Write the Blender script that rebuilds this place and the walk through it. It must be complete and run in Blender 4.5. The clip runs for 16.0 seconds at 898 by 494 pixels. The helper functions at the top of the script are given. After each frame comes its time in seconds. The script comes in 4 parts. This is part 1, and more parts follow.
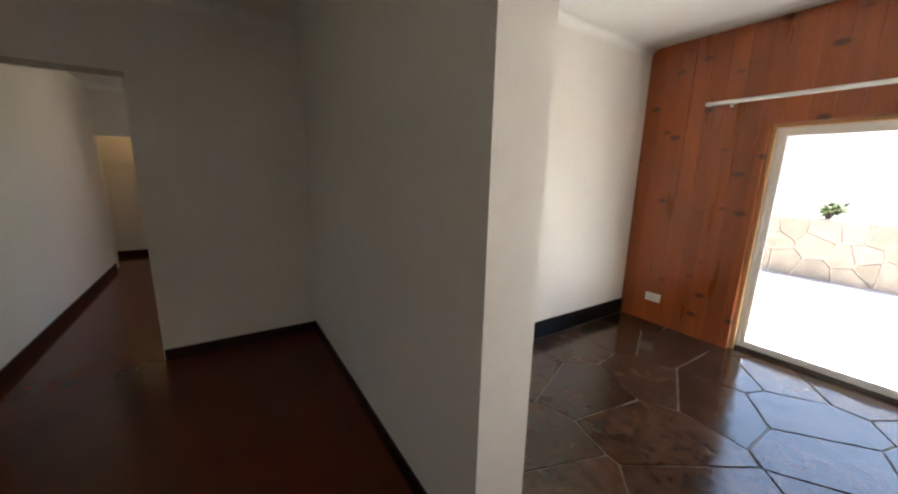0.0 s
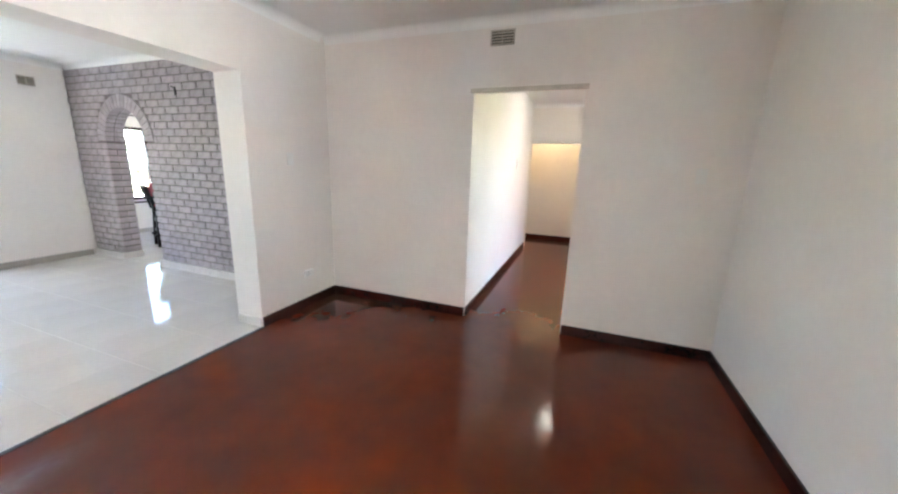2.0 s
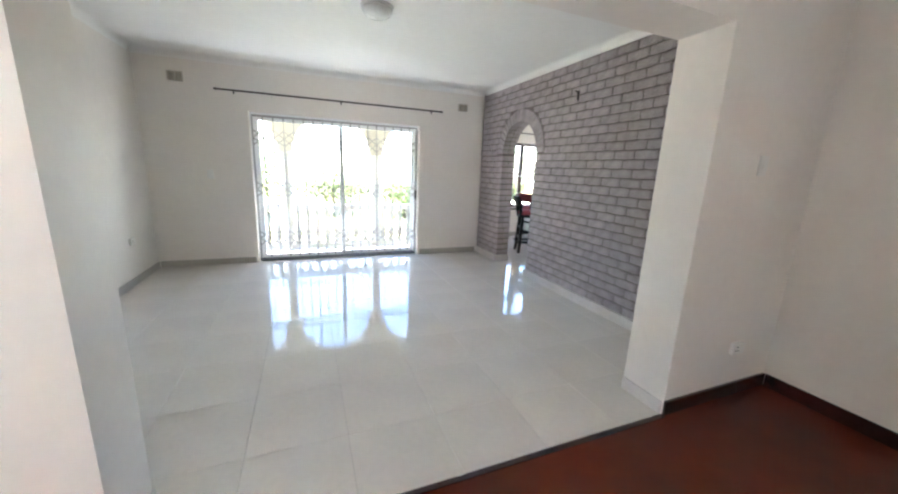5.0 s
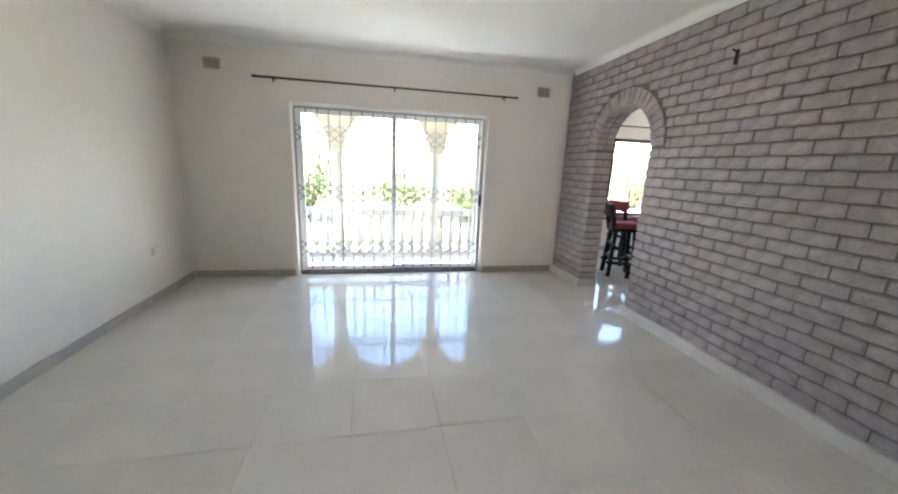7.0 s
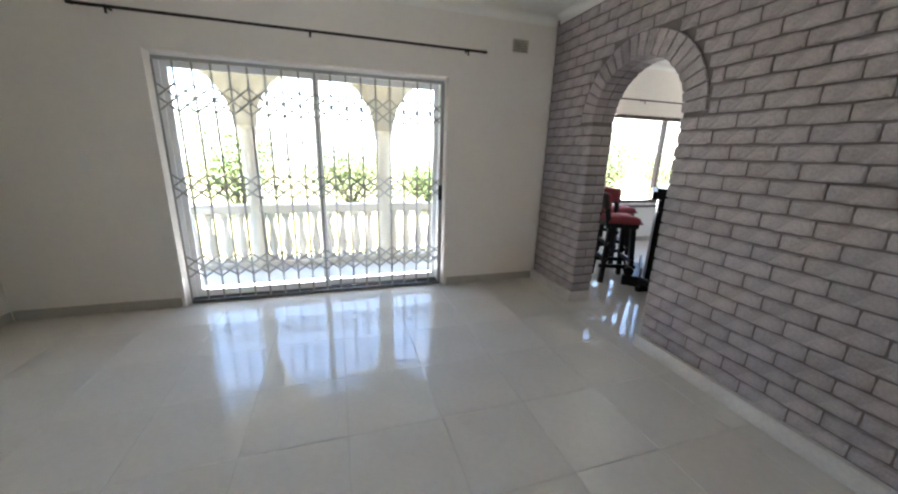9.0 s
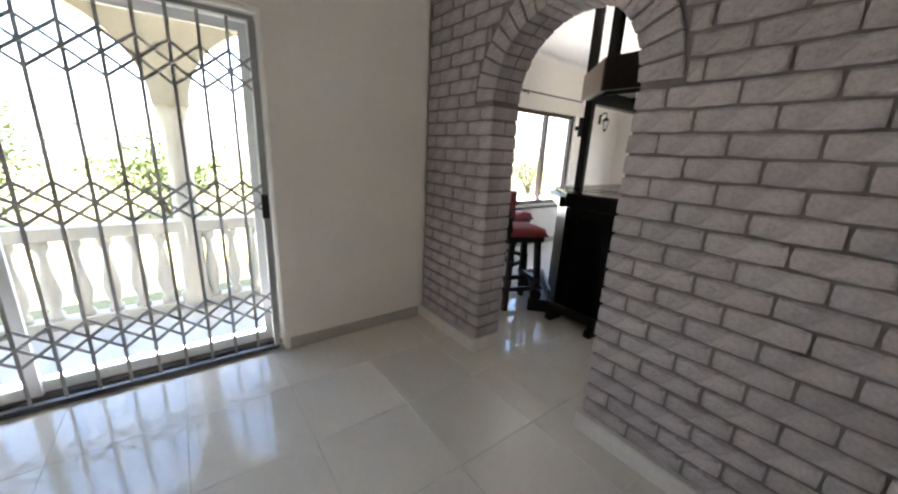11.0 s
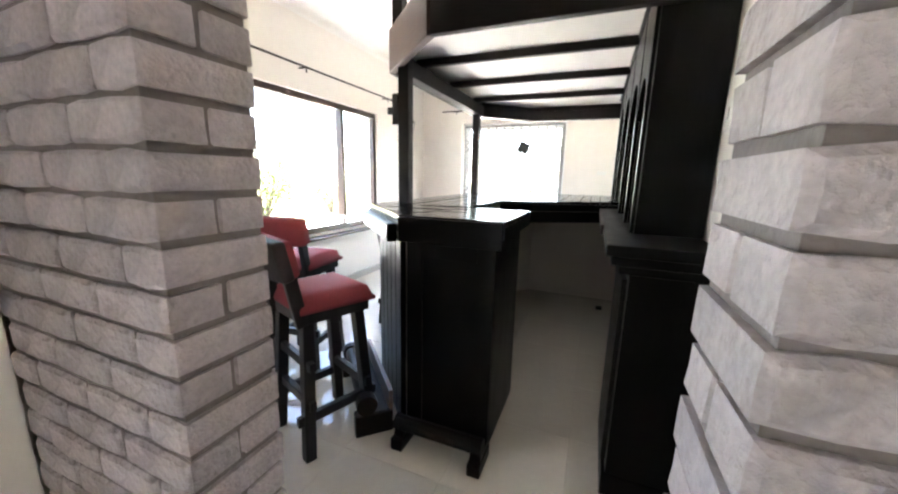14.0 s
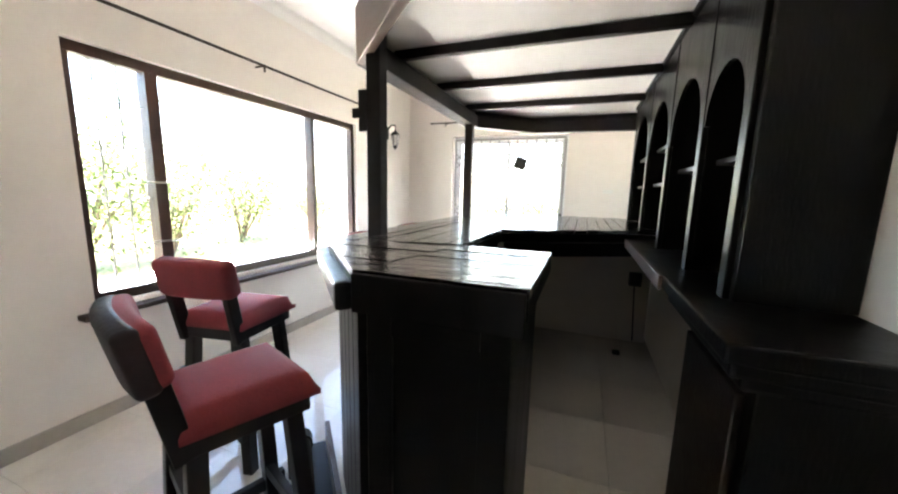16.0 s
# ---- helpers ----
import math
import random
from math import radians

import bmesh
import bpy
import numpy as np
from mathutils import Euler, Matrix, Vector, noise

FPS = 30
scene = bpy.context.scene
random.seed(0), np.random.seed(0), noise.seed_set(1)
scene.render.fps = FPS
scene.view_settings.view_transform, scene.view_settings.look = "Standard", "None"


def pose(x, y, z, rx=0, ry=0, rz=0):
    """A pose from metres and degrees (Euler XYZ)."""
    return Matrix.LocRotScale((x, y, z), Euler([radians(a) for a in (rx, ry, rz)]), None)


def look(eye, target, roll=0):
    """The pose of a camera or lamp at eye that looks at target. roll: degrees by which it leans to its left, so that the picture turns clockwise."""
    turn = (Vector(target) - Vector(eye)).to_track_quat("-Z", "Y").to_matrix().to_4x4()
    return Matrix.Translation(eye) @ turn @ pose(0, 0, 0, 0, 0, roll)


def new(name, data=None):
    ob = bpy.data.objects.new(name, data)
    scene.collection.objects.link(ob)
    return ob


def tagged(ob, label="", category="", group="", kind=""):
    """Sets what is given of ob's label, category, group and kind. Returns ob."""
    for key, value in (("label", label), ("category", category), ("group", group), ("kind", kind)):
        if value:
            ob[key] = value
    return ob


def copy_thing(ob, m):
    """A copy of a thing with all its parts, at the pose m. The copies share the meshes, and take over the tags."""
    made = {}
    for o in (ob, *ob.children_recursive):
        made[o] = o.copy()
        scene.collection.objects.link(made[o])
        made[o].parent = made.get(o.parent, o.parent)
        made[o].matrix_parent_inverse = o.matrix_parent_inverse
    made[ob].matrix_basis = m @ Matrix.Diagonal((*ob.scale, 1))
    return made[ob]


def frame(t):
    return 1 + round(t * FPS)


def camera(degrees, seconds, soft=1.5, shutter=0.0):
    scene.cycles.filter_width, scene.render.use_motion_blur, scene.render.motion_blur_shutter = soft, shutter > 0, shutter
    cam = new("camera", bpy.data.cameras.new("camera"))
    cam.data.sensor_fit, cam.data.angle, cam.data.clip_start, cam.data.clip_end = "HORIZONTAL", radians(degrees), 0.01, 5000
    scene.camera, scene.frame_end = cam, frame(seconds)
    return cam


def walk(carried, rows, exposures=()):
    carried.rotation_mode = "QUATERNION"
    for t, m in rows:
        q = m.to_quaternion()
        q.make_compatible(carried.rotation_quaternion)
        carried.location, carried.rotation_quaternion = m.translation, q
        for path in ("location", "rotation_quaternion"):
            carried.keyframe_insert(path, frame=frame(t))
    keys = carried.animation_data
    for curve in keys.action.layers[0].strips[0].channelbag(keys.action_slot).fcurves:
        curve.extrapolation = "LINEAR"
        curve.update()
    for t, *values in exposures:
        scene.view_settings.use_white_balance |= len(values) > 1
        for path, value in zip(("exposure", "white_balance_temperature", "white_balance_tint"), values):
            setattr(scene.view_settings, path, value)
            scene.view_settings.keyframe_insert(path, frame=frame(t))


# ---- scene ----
cam = camera(103.7, 16.0, soft=2.2)
PATH = [
    (0, (0.119, 0.624, 1.563), (1.763, -0.438, 1.152), 1.3),
    (0.5, (0.179, 0.74, 1.546), (2.003, 0.014, 1.165), 2.4),
    (1, (0.178, 0.86, 1.503), (2.111, 0.568, 1.079), 3.2),
    (1.5, (0.262, 0.946, 1.53), (2.195, 1.222, 1.098), 2.9),
    (2, (0.319, 1.066, 1.512), (2.147, 1.746, 1.067), 1.9),
    (2.5, (0.334, 1.309, 1.55), (1.995, 2.306, 1.053), 1.1),
    (3, (0.316, 1.528, 1.558), (1.745, 2.839, 1.068), -0.8),
    (3.5, (0.29, 1.709, 1.44), (1.466, 3.252, 0.957), 2.9),
    (4, (0.447, 1.931, 1.419), (1.399, 3.624, 0.943), 3.6),
    (4.5, (0.528, 2.184, 1.44), (1.35, 3.952, 0.995), 2.8),
    (7, (0.867, 3.477, 1.442), (1.266, 5.385, 0.997), 2.4),
    (7.5, (0.992, 3.754, 1.462), (1.296, 5.667, 0.963), 2.6),
    (8, (1.043, 4.046, 1.446), (1.41, 5.949, 0.952), 1.7),
    (8.5, (1.101, 4.325, 1.435), (1.597, 6.181, 0.879), 1.5),
    (9, (1.23, 4.611, 1.422), (1.817, 6.449, 0.897), 1.8),
    (9.5, (1.301, 4.923, 1.44), (2.127, 6.673, 0.933), 1.7),
    (10, (1.464, 5.188, 1.446), (2.414, 6.859, 0.896), 1.3),
    (12.5, (2.381, 6.334, 1.287), (4.018, 7.4, 0.86), 1.6),
    (13, (2.580, 6.478, 1.325), (4.332, 7.312, 0.846), 0.3),
    (13.5, (2.84, 6.565, 1.283), (4.62, 7.406, 0.932), 0.6),
    (14, (3.035, 6.662, 1.292), (4.85, 7.404, 0.9), 1.3),
    (14.5, (3.217, 6.799, 1.295), (5.086, 7.406, 0.923), 0.0),
    (15, (3.392, 6.841, 1.309), (5.269, 7.458, 1.0), 0.4),
    (15.5, (3.551, 6.869, 1.344), (5.386, 7.61, 1.053), 1.6),
    (16, (3.598, 6.88, 1.339), (5.447, 7.577, 1.027), 1.4),
]
EXPOSURES = [(0.0, 2.6, 6900, 10), (0.5, 3.75, 6600, 10), (1.0, 4.5, 6500, 10), (1.5, 5.2, 6100, 10), (2.5, 5.0, 5900, 10), (3.5, 4.55, 5950, 10), (4.5, 4.5, 6100, 10), (7.0, 4.25, 6400, 10), (8.5, 3.9, 6450, 10), (9.5, 3.55, 6450, 10), (10.0, 3.5, 6500, 10), (12.5, 4.35, 7000, 12), (13.0, 4.65, 6900, 12), (14.5, 4.65, 6800, 12), (15.5, 4.5, 7000, 12), (16.0, 4.3, 7050, 12)]
walk(cam, [(t, look(eye, target, roll)) for t, eye, target, roll in PATH], EXPOSURES)


# ---------------------------------------------------------------- world, sun
world = bpy.data.worlds.new("sky")
scene.world = world
world.use_nodes = True
wn = world.node_tree
sky = wn.nodes.new("ShaderNodeTexSky")
sky.sky_type = "NISHITA"
sky.sun_disc = False
SUN_ELEV, SUN_ROT = radians(74), radians(212)
sky.sun_elevation, sky.sun_rotation = SUN_ELEV, SUN_ROT
wn.nodes["Background"].inputs["Strength"].default_value = 0.15
wn.links.new(sky.outputs["Color"], wn.nodes["Background"].inputs["Color"])
sun = new("sun", bpy.data.lights.new("sun", "SUN"))
sun.data.energy, sun.data.angle, sun.data.color = 4.5, radians(0.5), (1.0, 0.95, 0.88)
d = Vector((math.sin(SUN_ROT) * math.cos(SUN_ELEV), math.cos(SUN_ROT) * math.cos(SUN_ELEV), math.sin(SUN_ELEV)))
sun.matrix_world = look(d * 30, (0, 0, 0))


def sky_lamp(name, watts, width, m, tint=(0.93, 0.96, 1.0)):
    """A slim lamp on the sill of an opening, for the sky and sunlit ground outside it."""
    lamp = new(name, bpy.data.lights.new(name, "AREA"))
    lamp.data.shape, lamp.data.size, lamp.data.size_y, lamp.data.energy, lamp.data.color = "RECTANGLE", width, 0.07, watts, tint
    lamp.matrix_world = m


sky_lamp("sky_living", 2.4, 2.25, look((1.085, 8.345, 0.05), (1.085, 7.345, 0.95)))
sky_lamp("sky_bar", 2.3, 2.30, look((5.88, 9.53, 0.73), (5.88, 8.53, 1.33)))
sky_lamp("sky_gate", 1.2, 1.40, look((8.62, 7.90, 0.05), (7.62, 7.90, 0.85)))
sky_lamp("sky_slate", 7.0, 3.30, look((-0.46, -3.51, 0.06), (-0.46, -2.51, 0.80)), (0.88, 0.95, 1.0))

# warm lamp in the recess past the passage
bulb = new("bulb", bpy.data.lights.new("bulb", "POINT"))
bulb.data.energy, bulb.data.color, bulb.data.shadow_soft_size = 0.4, (1.0, 0.72, 0.40), 0.08
bulb.matrix_world = pose(7.90, 1.75, 2.40)

# the lit globe on the passage ceiling
globe_bulb = new("globe_bulb", bpy.data.lights.new("globe_bulb", "POINT"))
globe_bulb.data.energy, globe_bulb.data.color, globe_bulb.data.shadow_soft_size = 0.03, (1.0, 0.80, 0.55), 0.06
globe_bulb.matrix_world = pose(5.82, 1.19, 2.50)


# ---------------------------------------------------------------- materials
def mat(name, color, rough=0.5, metal=0.0, var=0.12, scale=3.0, fine=60.0, bump=0.0, bump_scale=80.0, rvar=0.1,
        rand=0.0, color2=None, stretch=(1, 1, 1), coat=0.0, spec=0.5, emit=0.0, relief=0.006):
    """A surface with stains at one scale, grain at another, and fine relief."""
    m = bpy.data.materials.new(name)
    m.use_nodes = True
    n, ln = m.node_tree.nodes, m.node_tree.links
    b = n["Principled BSDF"]
    tc = n.new("ShaderNodeTexCoord")
    mp = n.new("ShaderNodeMapping")
    mp.inputs["Scale"].default_value = stretch
    ln.new(tc.outputs["Object"], mp.inputs["Vector"])
    n1 = n.new("ShaderNodeTexNoise")
    n1.inputs["Scale"].default_value, n1.inputs["Detail"].default_value = scale, 5
    n2 = n.new("ShaderNodeTexNoise")
    n2.inputs["Scale"].default_value, n2.inputs["Detail"].default_value = fine, 4
    for t in (n1, n2):
        ln.new(mp.outputs[0], t.inputs["Vector"])
    mixf = n.new("ShaderNodeMix")
    mixf.inputs[0].default_value = 0.4
    ln.new(n1.outputs["Fac"], mixf.inputs[2])
    ln.new(n2.outputs["Fac"], mixf.inputs[3])
    ramp = n.new("ShaderNodeValToRGB")
    c2 = color2 or tuple(min(1, c * (1 + var)) for c in color)
    c1 = tuple(c * (1 - var) for c in color)
    ramp.color_ramp.elements[0].position, ramp.color_ramp.elements[1].position = 0.33, 0.67
    ramp.color_ramp.elements[0].color, ramp.color_ramp.elements[1].color = (*c1, 1), (*c2, 1)
    ln.new(mixf.outputs[0], ramp.inputs[0])
    out = ramp.outputs[0]
    if rand:
        oi = n.new("ShaderNodeObjectInfo")
        hsv = n.new("ShaderNodeHueSaturation")
        mr = n.new("ShaderNodeMapRange")
        mr.inputs[3].default_value, mr.inputs[4].default_value = 1 - rand, 1 + rand
        ln.new(oi.outputs["Random"], mr.inputs[0])
        ln.new(mr.outputs[0], hsv.inputs["Value"])
        ln.new(out, hsv.inputs["Color"])
        out = hsv.outputs[0]
    ln.new(out, b.inputs["Base Color"])
    rr = n.new("ShaderNodeMapRange")
    rr.inputs[3].default_value, rr.inputs[4].default_value = max(0.02, rough - rvar), min(1, rough + rvar)
    ln.new(n1.outputs["Fac"], rr.inputs[0])
    ln.new(rr.outputs[0], b.inputs["Roughness"])
    b.inputs["Metallic"].default_value = metal
    b.inputs["Coat Weight"].default_value = coat
    b.inputs["Coat Roughness"].default_value = 0.12
    b.inputs["Specular IOR Level"].default_value = spec
    if bump:
        nb = n.new("ShaderNodeTexNoise")
        nb.inputs["Scale"].default_value, nb.inputs["Detail"].default_value = bump_scale, 6
        ln.new(mp.outputs[0], nb.inputs["Vector"])
        bp = n.new("ShaderNodeBump")
        bp.inputs["Strength"].default_value, bp.inputs["Distance"].default_value = bump, relief
        ln.new(nb.outputs["Fac"], bp.inputs["Height"])
        ln.new(bp.outputs[0], b.inputs["Normal"])
    if emit:
        b.inputs["Emission Color"].default_value, b.inputs["Emission Strength"].default_value = (*color, 1), emit
    return m


def pine_mat():
    """Varnished knotty pine boards: long grain, dark oval knots."""
    m = mat("knotty_pine", (0.31, 0.072, 0.013), 0.30, var=0.25, scale=2.0, fine=26, stretch=(6, 6, 0.6), rand=0.13, coat=0.25)
    n, ln = m.node_tree.nodes, m.node_tree.links
    b = n["Principled BSDF"]
    base = b.inputs["Base Color"].links[0].from_socket
    tc = n.new("ShaderNodeTexCoord")
    mp = n.new("ShaderNodeMapping")
    mp.inputs["Scale"].default_value = (3.4, 3.4, 6.5)
    ln.new(tc.outputs["Object"], mp.inputs["Vector"])
    v = n.new("ShaderNodeTexVoronoi")
    v.inputs["Scale"].default_value = 1.0
    ln.new(mp.outputs[0], v.inputs["Vector"])
    r = n.new("ShaderNodeValToRGB")
    r.color_ramp.elements[0].position, r.color_ramp.elements[1].position = 0.11, 0.21
    r.color_ramp.elements[0].color, r.color_ramp.elements[1].color = (1, 1, 1, 1), (0, 0, 0, 1)
    ln.new(v.outputs["Distance"], r.inputs[0])
    mx = n.new("ShaderNodeMix")
    mx.data_type = "RGBA"
    ln.new(r.outputs[0], mx.inputs[0])
    ln.new(base, mx.inputs[6])
    mx.inputs[7].default_value = (0.10, 0.022, 0.008, 1)
    ln.new(mx.outputs[2], b.inputs["Base Color"])
    return m


def glass_mat():
    m = bpy.data.materials.new("clear_glass")
    m.use_nodes = True
    b = m.node_tree.nodes["Principled BSDF"]
    b.inputs["Base Color"].default_value = (1, 1, 1, 1)
    b.inputs["Roughness"].default_value = 0.0
    b.inputs["Transmission Weight"].default_value = 1.0
    b.inputs["IOR"].default_value = 1.1
    return m


M_WALL = mat("cream_wall_paint", (0.80, 0.745, 0.675), 0.55, var=0.03, scale=1.4, fine=18, bump=0.12, bump_scale=45, rvar=0.06)
M_CEIL = mat("white_ceiling_paint", (0.84, 0.82, 0.77), 0.7, var=0.03, scale=1.2, fine=14, bump=0.05, rvar=0.05)
M_WHITE = mat("white_gloss_paint", (0.80, 0.79, 0.76), 0.35, var=0.04, scale=3, fine=30)
M_TILE = mat("polished_porcelain", (0.72, 0.665, 0.59), 0.075, var=0.05, scale=2.0, fine=25, rvar=0.02, rand=0.006)
M_GROUT = mat("tile_grout", (0.56, 0.515, 0.45), 0.5, var=0.15)
M_RED = mat("polished_red_oxide_floor", (0.105, 0.018, 0.006), 0.14, var=0.14, scale=2.2, fine=7, rvar=0.03, spec=0.32)
def add_scuffs(m):
    """Pale waxy scuffs in a worn stretch by the living room threshold."""
    n, ln = m.node_tree.nodes, m.node_tree.links
    b = n["Principled BSDF"]
    base = b.inputs["Base Color"].links[0].from_socket
    geo = n.new("ShaderNodeNewGeometry")
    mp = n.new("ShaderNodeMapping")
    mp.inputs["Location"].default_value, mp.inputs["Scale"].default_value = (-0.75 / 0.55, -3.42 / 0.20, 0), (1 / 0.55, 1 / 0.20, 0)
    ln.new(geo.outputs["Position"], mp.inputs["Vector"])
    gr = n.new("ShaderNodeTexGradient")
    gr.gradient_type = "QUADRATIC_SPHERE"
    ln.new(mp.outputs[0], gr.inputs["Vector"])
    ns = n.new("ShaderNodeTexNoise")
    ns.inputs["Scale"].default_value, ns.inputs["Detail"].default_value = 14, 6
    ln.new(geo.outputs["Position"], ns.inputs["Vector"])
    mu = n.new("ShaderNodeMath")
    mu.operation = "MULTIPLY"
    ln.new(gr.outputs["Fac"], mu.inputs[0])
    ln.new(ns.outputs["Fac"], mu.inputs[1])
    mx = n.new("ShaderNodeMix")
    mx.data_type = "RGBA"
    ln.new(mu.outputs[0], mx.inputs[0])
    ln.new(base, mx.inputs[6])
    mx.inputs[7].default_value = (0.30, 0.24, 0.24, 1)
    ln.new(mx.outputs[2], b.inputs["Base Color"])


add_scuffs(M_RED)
M_REDSK = mat("dark_red_skirting", (0.034, 0.007, 0.005), 0.18, var=0.25, scale=4, fine=30)
M_GREYSK = mat("grey_beige_skirting", (0.42, 0.38, 0.32), 0.4, var=0.08, scale=4, fine=30)
M_PLINTH = mat("whitewashed_plinth", (0.66, 0.61, 0.56), 0.6, var=0.10, scale=5, fine=40, bump=0.2)
M_BRICK = mat("painted_brick", (0.41, 0.355, 0.35), 0.74, var=0.22, scale=10, fine=85, bump=1.0, bump_scale=42, rand=0.09, relief=0.014)
M_MORTAR = mat("grey_mortar", (0.185, 0.155, 0.145), 0.85, var=0.15, scale=8, fine=60, bump=0.6)
M_SLATE = mat("sealed_slate", (0.055, 0.030, 0.018), 0.14, var=0.6, scale=3.5, fine=14, bump=0.8, bump_scale=7, rand=0.35, coat=0.3)
M_SLATEJOINT = mat("pale_slate_joint", (0.15, 0.115, 0.09), 0.3, var=0.2, bump=0.3)
M_PINE = pine_mat()
M_PINEFRAME = mat("pale_pine_frame", (0.50, 0.28, 0.12), 0.4, var=0.15, scale=3, fine=30, stretch=(5, 5, 0.7))
M_DARK = mat("black_stained_wood", (0.0028, 0.0018, 0.0017), 0.34, var=0.4, scale=3, fine=24, stretch=(4, 4, 1), bump=0.2, bump_scale=30, spec=0.14)
M_DARKTOP = mat("varnished_dark_counter", (0.014, 0.008, 0.006), 0.15, var=0.4, scale=4, fine=20, stretch=(3.2, 1, 1), bump=1.0, bump_scale=9, coat=0.3, relief=0.012)
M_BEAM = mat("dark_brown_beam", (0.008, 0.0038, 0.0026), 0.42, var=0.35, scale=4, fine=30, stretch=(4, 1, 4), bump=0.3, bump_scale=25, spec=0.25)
# A paler brown than M_BEAM.
M_FASCIA = mat("paler_brown_fascia", (0.075, 0.043, 0.034), 0.42, var=0.35, scale=4, fine=22, stretch=(1, 1, 5), bump=0.3, bump_scale=20)
M_STOOL = mat("dark_stool_wood", (0.0055, 0.003, 0.0028), 0.36, var=0.35, scale=5, fine=40, stretch=(5, 5, 1), spec=0.35)
M_VELVET = mat("red_upholstery", (0.27, 0.035, 0.045), 0.75, var=0.15, scale=7, fine=120, bump=0.25, bump_scale=160)
M_LEATHER = mat("worn_dark_leather", (0.028, 0.012, 0.011), 0.6, var=0.4, scale=9, fine=60, bump=0.4, bump_scale=70)
M_BLACK = mat("black_iron", (0.02, 0.018, 0.016), 0.45, metal=0.3, var=0.2)
M_ROD = mat("dark_bronze_rod", (0.035, 0.024, 0.018), 0.4, metal=0.4, var=0.2)
M_GATE = mat("grey_painted_steel", (0.36, 0.35, 0.335), 0.4, metal=0.0, var=0.08)
M_STRIP = mat("worn_aluminium_strip", (0.55, 0.54, 0.52), 0.25, metal=0.8, var=0.3, scale=6)
M_TRACK = mat("dull_grey_track", (0.10, 0.10, 0.10), 0.4, metal=0.5, var=0.3, scale=8)
M_ALU = mat("white_aluminium", (0.84, 0.84, 0.84), 0.35, var=0.04)
M_WINWOOD = mat("brown_window_timber", (0.040, 0.016, 0.010), 0.4, var=0.3, scale=4, fine=30, stretch=(4, 4, 1))
M_PLASTIC = mat("white_plastic", (0.78, 0.76, 0.71), 0.35, var=0.02)
M_VENT = mat("dusty_vent_plaster", (0.52, 0.46, 0.37), 0.7, var=0.12, scale=10)
M_VENTHOLE = mat("vent_shadow_gap", (0.07, 0.055, 0.04), 0.9, var=0.2)
M_PAVE = mat("pale_concrete_paving", (0.62, 0.59, 0.54), 0.8, var=0.10, scale=1.5, fine=30, bump=0.3)
M_PATIO = mat("veranda_tiles", (0.60, 0.60, 0.60), 0.5, var=0.08)
M_STONE = mat("pale_fieldstone", (0.38, 0.335, 0.27), 0.85, var=0.22, scale=5, fine=30, bump=0.6, bump_scale=20, rand=0.15)
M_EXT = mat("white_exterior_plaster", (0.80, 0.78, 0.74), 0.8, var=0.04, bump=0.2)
# Cream, with veranda shade put into the colour: darker than M_EXT.
M_ARCADE = mat("shade_toned_cream_plaster", (0.60, 0.555, 0.475), 0.8, var=0.05, bump=0.2)
M_GRASS = mat("dry_lawn", (0.20, 0.19, 0.09), 0.9, var=0.3, scale=0.6, fine=20, bump=0.5)
M_LEAF = mat("bush_leaves", (0.10, 0.14, 0.045), 0.7, var=0.35, scale=3, fine=30, rand=0.2)
M_BARK = mat("bush_bark", (0.10, 0.075, 0.05), 0.9, var=0.3)
M_ROOF = mat("red_roof_tiles", (0.28, 0.09, 0.06), 0.7, var=0.2)
M_GLOBE = mat("lit_opal_globe", (1.0, 0.88, 0.70), 0.3, var=0.01, emit=2.2)
M_LAMP = mat("opal_lamp_glass", (0.82, 0.80, 0.76), 0.25, var=0.02)
M_GLASS = glass_mat()


# ---------------------------------------------------------------- helpers
def bm_box(bm, lo, hi, bevel=0.0):
    lo, hi = Vector(lo), Vector(hi)
    v = [bm.verts.new((x, y, z)) for x in (lo.x, hi.x) for y in (lo.y, hi.y) for z in (lo.z, hi.z)]
    fs = [bm.faces.new([v[i] for i in q]) for q in ((0, 1, 3, 2), (4, 6, 7, 5), (0, 4, 5, 1), (2, 3, 7, 6), (0, 2, 6, 4), (1, 5, 7, 3))]
    if bevel:
        ed = list({e for f in fs for e in f.edges})
        bmesh.ops.bevel(bm, geom=ed, offset=bevel, segments=2, affect="EDGES", profile=0.6)
    return bm


def box(lo, hi, bevel=0.0):
    return bm_box(bmesh.new(), lo, hi, bevel)


def prism(poly, z0, z1, bevel=0.0):
    bm = bmesh.new()
    a = [bm.verts.new((x, y, z0)) for x, y in poly]
    b = [bm.verts.new((x, y, z1)) for x, y in poly]
    n = len(poly)
    bm.faces.new(a[::-1]), bm.faces.new(b)
    for i in range(n):
        bm.faces.new((a[i], a[(i + 1) % n], b[(i + 1) % n], b[i]))
    bmesh.ops.recalc_face_normals(bm, faces=bm.faces)
    if bevel:
        bmesh.ops.bevel(bm, geom=list(bm.edges), offset=bevel, segments=2, affect="EDGES", profile=0.6)
    return bm


